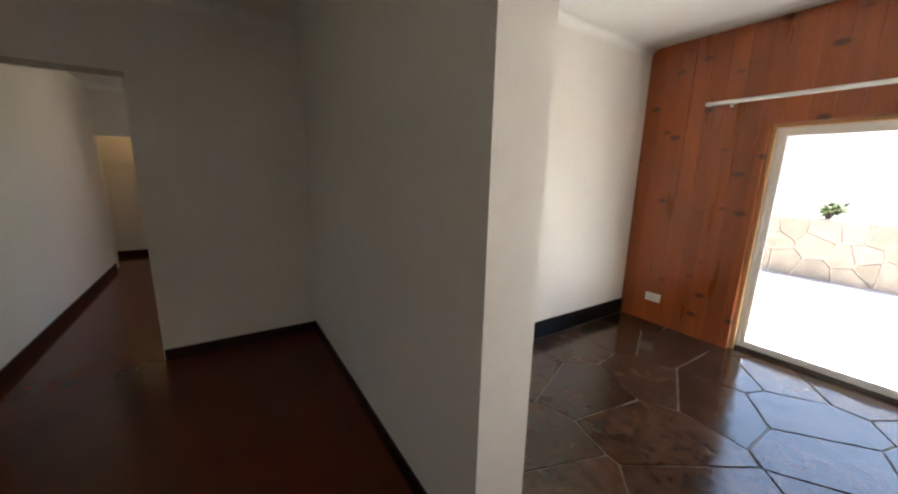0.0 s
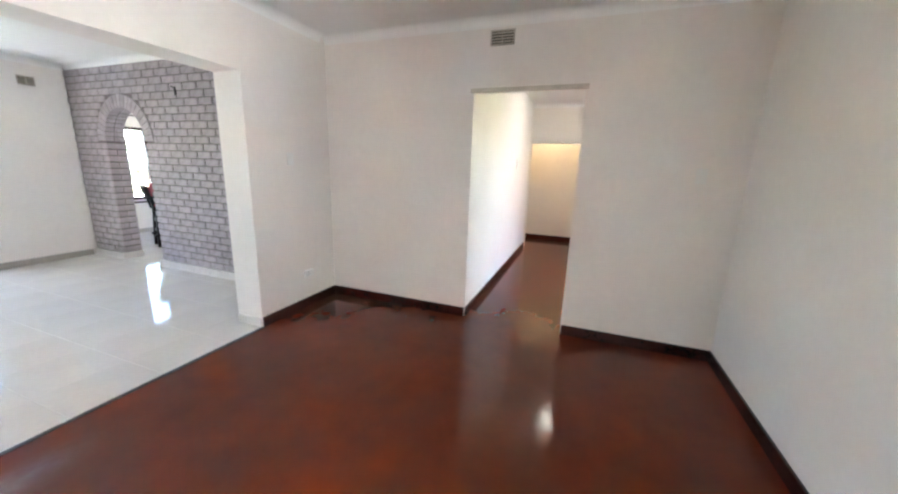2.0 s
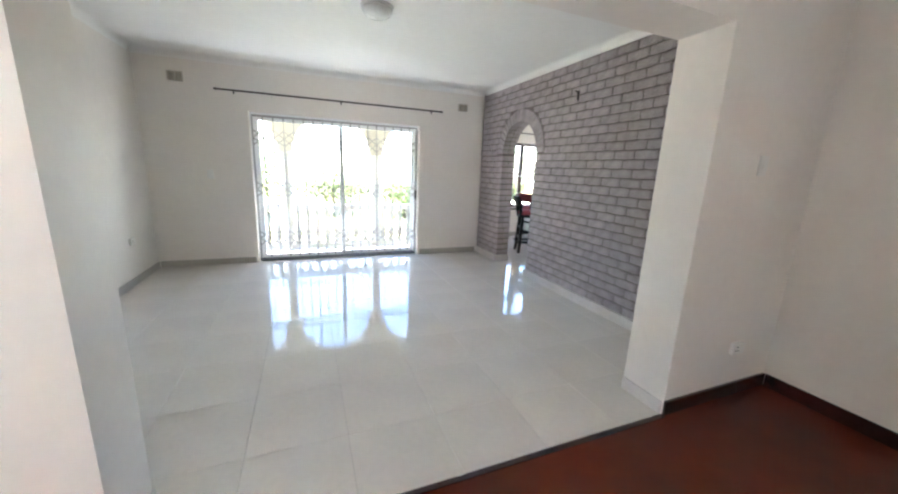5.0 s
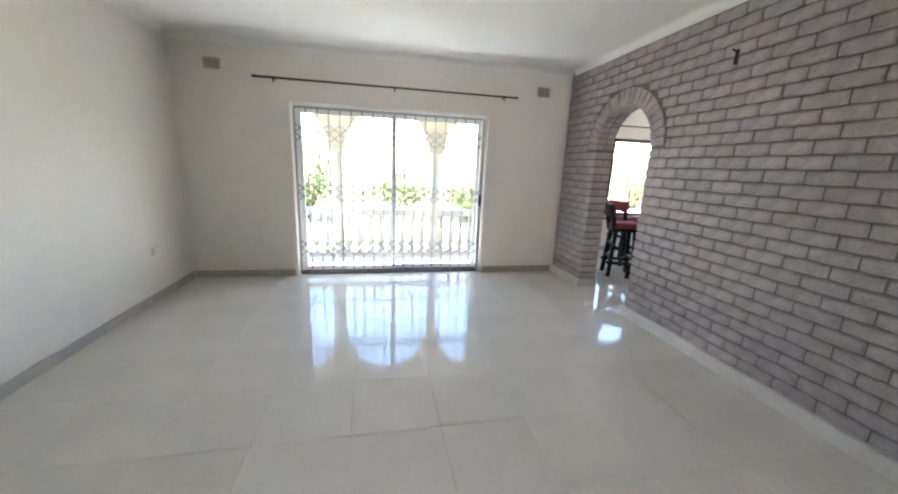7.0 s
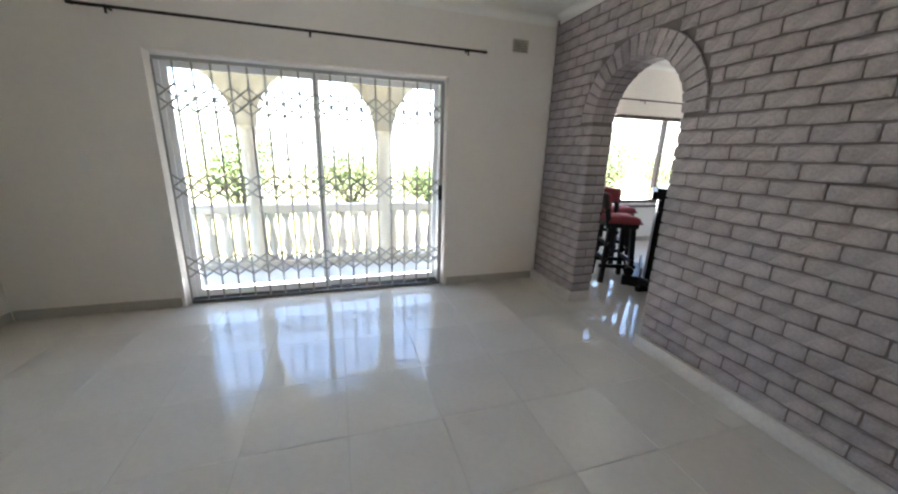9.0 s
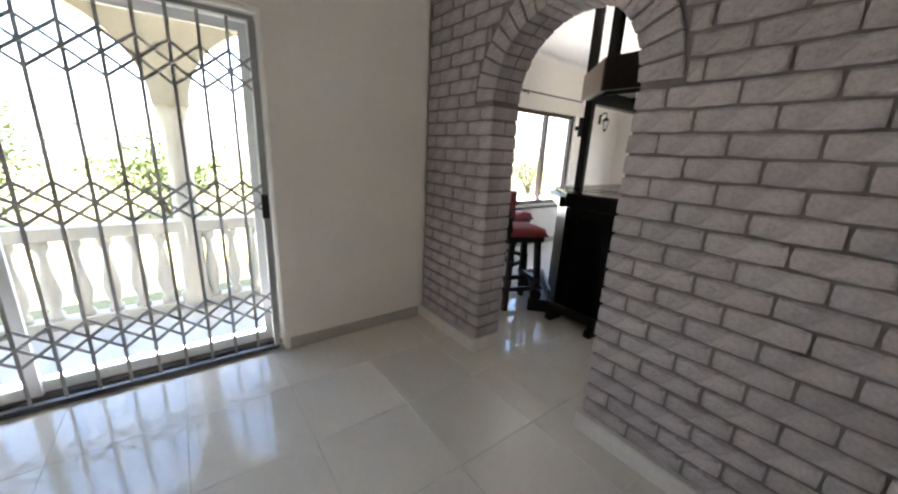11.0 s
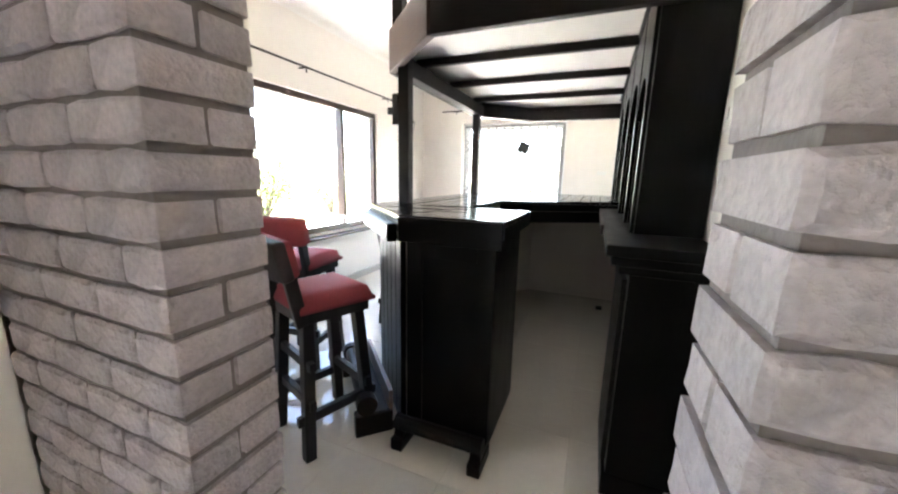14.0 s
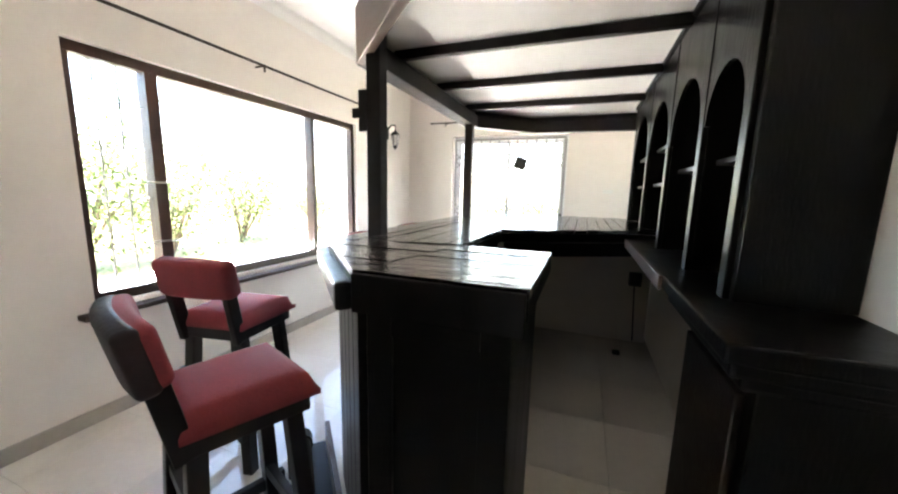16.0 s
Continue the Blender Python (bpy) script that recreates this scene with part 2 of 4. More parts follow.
def bm_rod(bm, p0, p1, r, seg=10, r1=None):
    p0, p1 = Vector(p0), Vector(p1)
    m = Matrix.Translation((p0 + p1) / 2) @ (p1 - p0).to_track_quat("Z", "Y").to_matrix().to_4x4()
    bmesh.ops.create_cone(bm, cap_ends=True, segments=seg, radius1=r, radius2=r if r1 is None else r1, depth=(p1 - p0).length, matrix=m)
    return bm


def rod(p0, p1, r, seg=10, r1=None):
    return bm_rod(bmesh.new(), p0, p1, r, seg, r1)


def bar_between(p0, p1, w, h, bevel=0.0):
    """A straight timber from p0 to p1, w wide and h high."""
    p0, p1 = Vector(p0), Vector(p1)
    ln = (p1 - p0).length
    bm = box((-w / 2, -h / 2, -ln / 2), (w / 2, h / 2, ln / 2), bevel)
    ax = (p1 - p0).normalized()
    up = Vector((0, 0, 1)) if abs(ax.z) < 0.95 else Vector((1, 0, 0))
    sx = up.cross(ax).normalized()
    sy = ax.cross(sx)
    m = Matrix((sx, sy, ax)).transposed().to_4x4()
    bmesh.ops.transform(bm, matrix=Matrix.Translation((p0 + p1) / 2) @ m, verts=bm.verts)
    return bm


def lathe(profile, seg=16):
    """A turned body from (radius, height) pairs."""
    bm = bmesh.new()
    rings = [[bm.verts.new((r * math.cos(2 * math.pi * k / seg), r * math.sin(2 * math.pi * k / seg), z)) for k in range(seg)] for r, z in profile]
    for a, b in zip(rings, rings[1:]):
        for k in range(seg):
            bm.faces.new((a[k], a[(k + 1) % seg], b[(k + 1) % seg], b[k]))
    bm.faces.new(rings[0][::-1]), bm.faces.new(rings[-1])
    for f in bm.faces:
        f.smooth = True
    return bm


def mesh_of(bm, name, material):
    me = bpy.data.meshes.new(name)
    bm.normal_update()
    bm.to_mesh(me)
    bm.free()
    me.materials.append(material)
    return me


def part(name, bm, material, parent=None, label="", at=None):
    ob = new(name, mesh_of(bm, name, material))
    if at is not None:
        ob.matrix_basis = at
    if parent is not None:
        ob.parent = parent
    if label:
        ob["label"] = label
    return ob


def thing(name, label, category, m=None, group=""):
    ob = new(name)
    ob.empty_display_size = 0.1
    if m is not None:
        ob.matrix_basis = m
    return tagged(ob, label, category, group)


def struct(name, bm, material, label, category="wall"):
    return tagged(part(name, bm, material), label, category, kind="structure")


def wall_bm(axis, face, back, a0, a1, z0, z1, holes=()):
    """A wall slab between planes face and back along an axis, pierced by rectangular holes (a, b, z0, z1)."""
    cuts = sorted({a0, a1, *[h[0] for h in holes], *[h[1] for h in holes]})
    zc = sorted({z0, z1, *[h[2] for h in holes], *[h[3] for h in holes]})
    na, nz = len(cuts) - 1, len(zc) - 1
    solid = [[not any(h[0] <= cuts[i] and cuts[i + 1] <= h[1] and h[2] <= zc[j] and zc[j + 1] <= h[3] for h in holes) for j in range(nz)] for i in range(na)]
    bm = bmesh.new()
    vs = {}

    def v(a, d, z):
        k = (a, d, z)
        if k not in vs:
            vs[k] = bm.verts.new((a, d, z) if axis == "x" else (d, a, z))
        return vs[k]

    for i in range(na):
        for j in range(nz):
            if not solid[i][j]:
                continue
            A, B, C, D = cuts[i], cuts[i + 1], zc[j], zc[j + 1]
            bm.faces.new((v(A, face, C), v(B, face, C), v(B, face, D), v(A, face, D)))
            bm.faces.new((v(A, back, C), v(A, back, D), v(B, back, D), v(B, back, C)))
            for ni, nj, q in ((i - 1, j, ((A, C), (A, D))), (i + 1, j, ((B, C), (B, D))), (i, j - 1, ((A, C), (B, C))), (i, j + 1, ((A, D), (B, D)))):
                if not (0 <= ni < na and 0 <= nj < nz and solid[ni][nj]):
                    (p, r), (s, t) = q
                    bm.faces.new((v(p, face, r), v(s, face, t), v(s, back, t), v(p, back, r)))
    bmesh.ops.recalc_face_normals(bm, faces=bm.faces)
    return bm


def clip_poly(poly, p, nrm):
    out = []
    for i, a in enumerate(poly):
        b = poly[(i + 1) % len(poly)]
        da, db = (a - p).dot(nrm), (b - p).dot(nrm)
        if da <= 0:
            out.append(a)
        if da * db < 0:
            out.append(a + (b - a) * (da / (da - db)))
    return out


def crazy(x0, x1, y0, y1, cell, gap, seed):
    """Irregular stones that fill a rectangle: shrunken cells round jittered seeds."""
    rng = random.Random(seed)
    nx, ny = max(1, round((x1 - x0) / cell)), max(1, round((y1 - y0) / cell))
    pts = [Vector((x0 + (i + 0.5 + rng.uniform(-0.42, 0.42)) * (x1 - x0) / nx, y0 + (j + 0.5 + rng.uniform(-0.42, 0.42)) * (y1 - y0) / ny))
           for i in range(nx) for j in range(ny)]
    cells = []
    for p in pts:
        poly = [Vector(c) for c in ((x0, y0), (x1, y0), (x1, y1), (x0, y1))]
        for q in pts:
            if q is not p and (q - p).length < cell * 4:
                nrm = (q - p).normalized()
                poly = clip_poly(poly, (p + q) / 2 - nrm * gap / 2, nrm)
        if len(poly) > 2:
            c = sum(poly, Vector((0, 0))) / len(poly)
            ring = []
            for i, a in enumerate(poly):
                b = poly[(i + 1) % len(poly)]
                k = max(1, int((b - a).length / 0.07))
                for j in range(k):
                    q = a.lerp(b, j / k)
                    ring.append(q + (c - q).normalized() * (rng.uniform(0, 0.008) if j else rng.uniform(0.003, 0.010)))
            cells.append([(v.x, v.y) for v in ring])
    return cells


# ---------------------------------------------------------------- floors and grounds
PASS_X = 3.59
struct("floor_red_room", prism([(-2.6, -0.30), (9.4, -0.30), (9.4, 2.45), (PASS_X + 0.15, 2.45), (PASS_X + 0.15, 3.72), (-2.6, 3.72)], -0.12, 0.0), M_RED, "glossy polished red-brown oxide floor with mottled wear", "floor")
floor_lr = struct("floor_living_room", box((-1.31, 3.72, -0.12), (3.63, 8.38, -0.006)), M_GROUT, "pale polished porcelain tiled living room floor", "floor")
floor_bar = struct("floor_bar_room", box((3.63, 6.0, -0.12), (8.6, 9.36, -0.006)), M_GROUT, "pale polished porcelain tiled bar room floor", "floor")
floor_slate = struct("floor_slate_room", box((-2.6, -3.6, -0.12), (2.5, -0.30, -0.008)), M_SLATEJOINT, "dark sealed slate crazy paving with pale joints", "floor")
struct("ground", box((-60, -60, -0.5), (70, 70, -0.32)), M_GRASS, "dry sunlit lawn round the house", "ground")
struct("pavement_slate_door", box((-9, -9.5, -0.32), (6, -3.62, -0.03)), M_PAVE, "sunlit pale concrete paving outside the door", "pavement")
struct("pavement_veranda", box((-3.0, 8.40, -0.32), (3.60, 9.75, -0.12)), M_PATIO, "pale tiled veranda floor", "pavement")
struct("pavement_garden", box((3.0, 9.6, -0.32), (30, 13.0, -0.25)), M_PAVE, "sunlit paved strip along the garden side", "pavement")
struct("pavement_gate", box((8.6, 2.0, -0.32), (16, 9.6, -0.05)), M_PAVE, "sunlit paving outside the gated door", "pavement")

# ---------------------------------------------------------------- walls
H = 2.72
OPEN_L, OPEN_R, OPEN_H = -0.09, 2.56, 2.205
struct("wall_divider", wall_bm("x", 3.72, 4.02, -2.75, 3.63, -0.12, 2.95, [(OPEN_L, OPEN_R, -0.12, OPEN_H)]), M_WALL, "cream plastered wall with a wide square opening to the living room")
struct("wall_passage_side", wall_bm("y", PASS_X, PASS_X + 0.15, -0.20, 3.72, -0.12, 2.95, [(1.135, 2.09, -0.12, 2.185)]), M_WALL, "cream plastered wall with a doorless passage opening")
struct("wall_stub", box((0.96, -0.30, -0.12), (PASS_X, -0.06, 2.95)), M_WALL, "cream plastered wall that ends in a square corner")
struct("wall_slate_side", box((2.335, -3.6, -0.12), (2.5, -0.30, 2.95)), M_WALL, "cream plastered side wall of the slate room")
struct("wall_red_back", box((-2.75, -3.6, -0.12), (-2.6, 3.72, 2.95)), M_WALL, "plain cream wall behind")
struct("wall_living_left", box((-1.46, 4.02, -0.12), (-1.31, 8.40, 2.95)), M_WALL, "plain cream living room wall")
SL0, SL1, SLH = -0.12, 2.29, 2.10
struct("wall_living_front", wall_bm("x", 8.10, 8.40, -1.46, 3.63, -0.12, 2.95, [(SL0, SL1, -0.12, SLH)]), M_WALL, "cream wall with a wide sliding door opening")
W0, W1, WZ0, WZ1 = 4.66, 7.10, 0.66, 2.06
struct("wall_bar_window", wall_bm("x", 9.36, 9.58, 3.40, 8.65, -0.32, 3.1, [(W0, W1, WZ0, WZ1)]), M_WALL, "cream wall with a wide timber window")
struct("wall_bar_left", box((3.40, 8.10, -0.32), (3.63, 9.36, 3.1)), M_WALL, "plain cream wall beside the arch")
struct("wall_bar_back", wall_bm("x", 6.10, 6.25, 3.63, 8.40, -0.12, 3.1), M_WALL, "cream wall behind the bar shelves")
GY0, GY1, GH = 7.12, 8.68, 2.10
struct("wall_bar_end", wall_bm("y", 8.42, 8.65, 6.10, 9.36, -0.32, 3.1, [(GY0, GY1, -0.32, GH)]), M_WALL, "cream end wall with a gated sliding door")
# DX0 is the door's unseen end, pushed out to admit more daylight.
DX0, DX1, DH = -2.2, 1.27, 2.02
wall_pine = struct("wall_pine", wall_bm("x", -3.27, -3.55, -2.75, 2.5, -0.12, 2.95, [(DX0, DX1, -0.12, DH)]), M_PINE, "varnished knotty pine board wall with a wide glazed door")
# passage
struct("wall_passage_left", box((PASS_X + 0.15, 2.09, -0.12), (7.3, 2.24, 2.95)), M_WALL, "cream passage wall")
# The opening is unseen, added to bring daylight into the passage.
struct("wall_passage_right", wall_bm("x", -0.05, -0.20, PASS_X + 0.15, 7.3, -0.12, 2.95, [(4.9, 5.8, -0.12, 2.15)]), M_WALL, "cream passage wall")
struct("wall_passage_end", wall_bm("y", 7.30, 7.45, -0.20, 2.24, -0.12, 2.95, [(1.17, 2.08, -0.12, 1.98)]), M_WALL, "cream passage end wall with an opening")
struct("wall_passage_recess", box((8.30, 0.6, -0.12), (8.42, 2.6, 2.95)), M_WALL, "cream wall at the end of the passage")
struct("wall_recess_left", box((7.45, 2.24, -0.12), (8.30, 2.39, 2.95)), M_WALL, "cream recess wall")
struct("wall_recess_right", box((7.45, 0.80, -0.12), (8.30, 0.95, 2.95)), M_WALL, "cream recess wall")
# ceilings
struct("ceiling_red_room", box((-2.75, -0.30, 2.76), (PASS_X + 0.15, 3.90, 2.95)), M_CEIL, "flat white painted ceiling", "ceiling")
struct("ceiling_slate_room", box((-2.75, -3.6, 2.84), (2.5, -0.30, 2.95)), M_CEIL, "flat white painted ceiling", "ceiling")
struct("ceiling_living_room", box((-1.46, 3.90, H), (3.63, 8.40, 2.95)), M_CEIL, "flat white painted living room ceiling", "ceiling")
struct("ceiling_bar_room", box((3.63, 6.10, 2.80), (8.65, 9.58, 3.1)), M_CEIL, "flat white painted bar room ceiling", "ceiling")
struct("ceiling_passage", box((PASS_X + 0.15, -0.20, 2.68), (8.42, 2.60, 2.95)), M_CEIL, "flat white painted passage ceiling", "ceiling")


def cove(name, p0, p1, inward, z, r=0.075):
    """A concave plaster cornice along a wall."""
    p0, p1, inw = Vector((*p0, z)), Vector((*p1, z)), Vector((*inward, 0))
    bm = bmesh.new()
    prof = [(0.0, 0.0), (0.0, -r)] + [(r * (1 - math.cos(a)), -r * (1 - math.sin(a))) for a in [i * math.pi / 12 for i in range(1, 6)]] + [(r, 0.0)]
    ends = []
    for p in (p0, p1):
        ends.append([bm.verts.new(p + inw * u + Vector((0, 0, w))) for u, w in prof])
    n = len(prof)
    for i in range(n):
        bm.faces.new((ends[0][i], ends[0][(i + 1) % n], ends[1][(i + 1) % n], ends[1][i]))
    bm.faces.new(ends[0]), bm.faces.new(ends[1][::-1])
    bmesh.ops.recalc_face_normals(bm, faces=bm.faces)
    struct(name, bm, M_CEIL, "white coved plaster cornice", "cornice")


cove("trim_cornice_front", (-1.31, 8.098), (3.40, 8.098), (0, -1), H - 0.002)
cove("trim_cornice_left", (-1.308, 4.02), (-1.308, 8.02), (1, 0), H - 0.002)
cove("trim_cornice_brick", (3.388, 4.02), (3.388, 8.02), (-1, 0), H - 0.002)
cove("trim_cornice_divider", (-1.23, 4.022), (3.32, 4.022), (0, 1), H - 0.002)
cove("trim_cornice_red_a", (PASS_X - 0.002, -0.06), (PASS_X - 0.002, 3.72), (-1, 0), 2.758)
cove("trim_cornice_red_b", (-2.6, 3.718), (3.51, 3.718), (0, -1), 2.758)
cove("trim_cornice_red_c", (0.96, -0.058), (3.51, -0.058), (0, 1), 2.758)
cove("trim_cornice_slate_a", (2.333, -3.25), (2.333, -0.30), (-1, 0), 2.838)
cove("trim_cornice_bar_a", (3.63, 9.358), (8.42, 9.358), (0, -1), 2.798)
cove("trim_cornice_bar_b", (8.418, 6.25), (8.418, 9.28), (-1, 0), 2.798)
cove("trim_cornice_passage", (7.298, -0.05), (7.298, 2.09), (-1, 0), 2.678)


def skirt(name, lo, hi, m, label):
    struct(name, box(lo, hi, 0.006), m, label, "skirting")


S = "dark red-brown painted skirting"
skirt("baseboard_red_a", (PASS_X - 0.018, -0.06, 0.0), (PASS_X + 0.001, 1.130, 0.095), M_REDSK, S)
skirt("baseboard_red_b", (PASS_X - 0.018, 2.095, 0.0), (PASS_X + 0.001, 3.70, 0.095), M_REDSK, S)
skirt("baseboard_red_c", (0.96, -0.061, 0.0), (PASS_X - 0.008, -0.042, 0.095), M_REDSK, S)
skirt("baseboard_red_d", (OPEN_R + 0.005, 3.702, 0.0), (PASS_X - 0.008, 3.721, 0.095), M_REDSK, S)
skirt("baseboard_red_e", (-2.6, 3.702, 0.0), (OPEN_L - 0.005, 3.721, 0.095), M_REDSK, S)
skirt("baseboard_pass_a", (PASS_X + 0.003, 2.072, 0.0), (7.28, 2.091, 0.095), M_REDSK, S)
skirt("baseboard_pass_b", (7.282, -0.05, 0.0), (7.301, 1.165, 0.095), M_REDSK, S)
skirt("baseboard_pass_c", (8.282, 0.95, 0.0), (8.301, 2.24, 0.095), M_REDSK, S)
G = "grey-beige painted skirting"
skirt("baseboard_living_left", (-1.311, 4.03, 0.0), (-1.293, 8.08, 0.085), M_GREYSK, G)
skirt("baseboard_living_front_a", (-1.29, 8.083, 0.0), (SL0 - 0.03, 8.101, 0.085), M_GREYSK, G)
skirt("baseboard_living_front_b", (SL1 + 0.03, 8.083, 0.0), (3.36, 8.101, 0.085), M_GREYSK, G)
skirt("baseboard_bar_window", (3.65, 9.343, 0.0), (8.40, 9.361, 0.085), M_GREYSK, G)
skirt("baseboard_bar_back", (3.65, 6.249, 0.0), (4.43, 6.267, 0.085), M_GREYSK, G)
skirt("baseboard_slate", (2.317, -3.24, 0.0), (2.336, -0.32, 0.17), M_DARK, "black painted skirting")
# Dark strip that stands in for the shadow under the raised tile edge.
struct("trim_threshold", box((OPEN_L, 3.690, -0.004), (OPEN_R, 3.7175, 0.005), 0.002), M_REDSK, "dark red-brown strip for the shadow between the floors", "threshold")
struct("trim_threshold_strip", box((OPEN_L, 3.718, -0.004), (OPEN_R, 3.7235, 0.006), 0.001), M_STRIP, "thin worn aluminium edge strip between the floors", "threshold")
skirt("trim_jamb_foot_r", (OPEN_R - 0.012, 3.728, 0.0), (OPEN_R + 0.002, 4.02, 0.085), M_PLINTH, "pale tile skirting on the opening jamb")
skirt("trim_jamb_foot_l", (OPEN_L - 0.002, 3.728, 0.0), (OPEN_L + 0.012, 4.02, 0.085), M_PLINTH, "pale tile skirting on the opening jamb")
struct("trim_passage_track", box((PASS_X - 0.028, 1.115, 2.165), (PASS_X + 0.004, 2.115, 2.20), 0.004), M_VENT, "thin pale door track over the passage opening", "trim")

# ---------------------------------------------------------------- brick arch wall core and plinth
AY, AR, ASP = 6.940, 0.430, 1.705
BF = 3.40
Y_LO, Y_HI = 4.02, 8.10


def arch_core():
    bm = bmesh.new()
    r = AR + 0.009
    pts = [(Y_LO, 0.0), (AY - r, 0.0)]
    pts += [(AY - r * math.cos(a), ASP + r * math.sin(a)) for a in [i * math.pi / 24 for i in range(25)]]
    pts += [(AY + r, 0.0), (Y_HI, 0.0), (Y_HI, 2.95), (Y_LO, 2.95)]
    f = bm.faces.new([bm.verts.new((BF + 0.014, y, z)) for y, z in pts])
    ex = bmesh.ops.extrude_face_region(bm, geom=[f])
    bmesh.ops.translate(bm, vec=(0.208, 0, 0), verts=[g for g in ex["geom"] if isinstance(g, bmesh.types.BMVert)])
    bmesh.ops.triangulate(bm, faces=[g for g in bm.faces if len(g.verts) > 4])
    bmesh.ops.recalc_face_normals(bm, faces=bm.faces)
    return bm


wall_brick = struct("wall_brick", arch_core(), M_MORTAR, "pale lilac-grey painted brick wall with a round arch", "brick wall")
struct("wall_brick_back", wall_bm("y", 3.626, 3.63, Y_LO, 6.26, 0.0, 2.8), M_WALL, "plastered back of the brick wall")
for nm, a, b in (("a", Y_LO, AY - AR), ("b", AY + AR, Y_HI)):
    skirt("baseboard_brick_" + nm, (BF - 0.022, a, 0.0), (BF + 0.24, b + (0.022 if nm == "a" else 0) if nm == "a" else b, 0.10), M_PLINTH, "whitewashed plinth under the brick wall")


# ---------------------------------------------------------------- openings: sliding doors, gates, windows
def slider(name, label, x0, x1, h, m, w=0.05, thick=0.09):
    """A two-leaf aluminium sliding door along local x, its outer face at y = 0."""
    d = tagged(thing(name, label, "sliding door", m), kind="structure")
    part("frame_head", box((x0, 0, h - w), (x1, thick, h), 0.004), M_ALU, d)
    part("frame_sill", box((x0, 0, 0.0), (x1, thick, 0.03), 0.004), M_TRACK, d, "dull grey door track")
    part("frame_jamb", box((x0, 0, 0.03), (x0 + w, thick, h - w), 0.004), M_ALU, d)
    part("frame_jamb", box((x1 - w, 0, 0.03), (x1, thick, h - w), 0.004), M_ALU, d)
    xm = (x0 + x1) / 2
    for a, b, y in ((x0 + w, xm + 0.03, 0.015), (xm - 0.03, x1 - w, 0.05)):
        leaf = part("leaf", box((a, y, 0.03), (a + 0.045, y + 0.03, h - w), 0.003), M_ALU, d)
        part("leaf_stile", box((b - 0.045, y, 0.03), (b, y + 0.03, h - w), 0.003), M_ALU, leaf)
        part("leaf_rail", box((a + 0.045, y, h - w - 0.05), (b - 0.045, y + 0.03, h - w), 0.003), M_ALU, leaf)
        part("leaf_rail", box((a + 0.045, y, 0.03), (b - 0.045, y + 0.03, 0.09), 0.003), M_ALU, leaf)
        g = part("pane", box((a + 0.045, y + 0.012, 0.09), (b - 0.045, y + 0.018, h - w - 0.05)), M_GLASS, leaf)
        g.visible_shadow = False
    return d


def trellis_gate(name, label, x0, x1, h, m, n):
    """An expanding security gate: uprights and three bands of crossed lattice."""
    d = thing(name, label, "security gate", m)
    step = (x1 - x0) / n
    for i in range(n + 1):
        x = x0 + i * step
        part("upright", bm_box(box((x - 0.005, 0.0, 0.03), (x + 0.005, 0.012, h)), (x - 0.008, 0.002, 0.03), (x + 0.008, 0.006, h)), M_GATE, d)
    for z0, z1 in ((0.245, 0.445), (0.955, 1.16), (1.66, 1.87)):
        zm = (z0 + z1) / 2
        for i in range(n):
            xa, xb = x0 + i * step, x0 + (i + 1) * step
            for lo, hi in ((z0, zm), (zm, z1)):
                part("lattice_bar", bar_between((xa, -0.008, lo), (xb, -0.008, hi), 0.008, 0.014), M_GATE, d)
                part("lattice_bar", bar_between((xa, 0.016, hi), (xb, 0.016, lo), 0.008, 0.014), M_GATE, d)
    part("top_track", box((x0, -0.012, h), (x1, 0.024, h + 0.025), 0.003), M_GATE, d)
    part("floor_track", box((x0, -0.012, 0.0), (x1, 0.024, 0.03), 0.003), M_TRACK, d, "dull dark floor track")
    part("lock_stile", box((x1 - 0.03, -0.014, 0.03), (x1 + 0.005, 0.026, h), 0.003), M_GATE, d)
    part("lock_case", box((x1 - 0.04, -0.03, 0.93), (x1, -0.012, 1.08), 0.005), M_BLACK, d, "black lock case")
    return d


slider("door_living", "white aluminium two-leaf glass sliding door, closed", SL0, SL1, SLH, pose(0, 8.22, 0))
trellis_gate("security_gate", "grey steel expanding trellis gate, drawn shut", SL0 + 0.03, SL1 - 0.03, SLH - 0.06, pose(0, 8.155, 0), 18)
slider("door_bar_end", "white aluminium glass sliding door, closed", -GY1, -GY0, GH, pose(8.53, 0, 0, 0, 0, -90))
trellis_gate("security_gate", "grey steel expanding trellis gate before the end door", -GY1 + 0.03, -GY0 - 0.03, GH - 0.06, pose(8.475, 0, 0, 0, 0, -90), 12)
slider("door_slate", "wide glazed sliding door in a pine frame, closed", DX0, DX1, DH, pose(0, -3.44, 0))
frame_pine = tagged(thing("door_lining", "pale pine door lining", "door lining"), kind="structure")
part("lining_jamb", box((DX1 - 0.03, -3.349, 0), (DX1 + 0.002, -3.30, DH), 0.004), M_PINEFRAME, frame_pine)
part("lining_jamb", box((DX0 - 0.002, -3.349, 0), (DX0 + 0.03, -3.30, DH), 0.004), M_PINEFRAME, frame_pine)
part("lining_head", box((DX0 + 0.03, -3.349, DH - 0.03), (DX1 - 0.03, -3.30, DH + 0.002), 0.004), M_PINEFRAME, frame_pine)


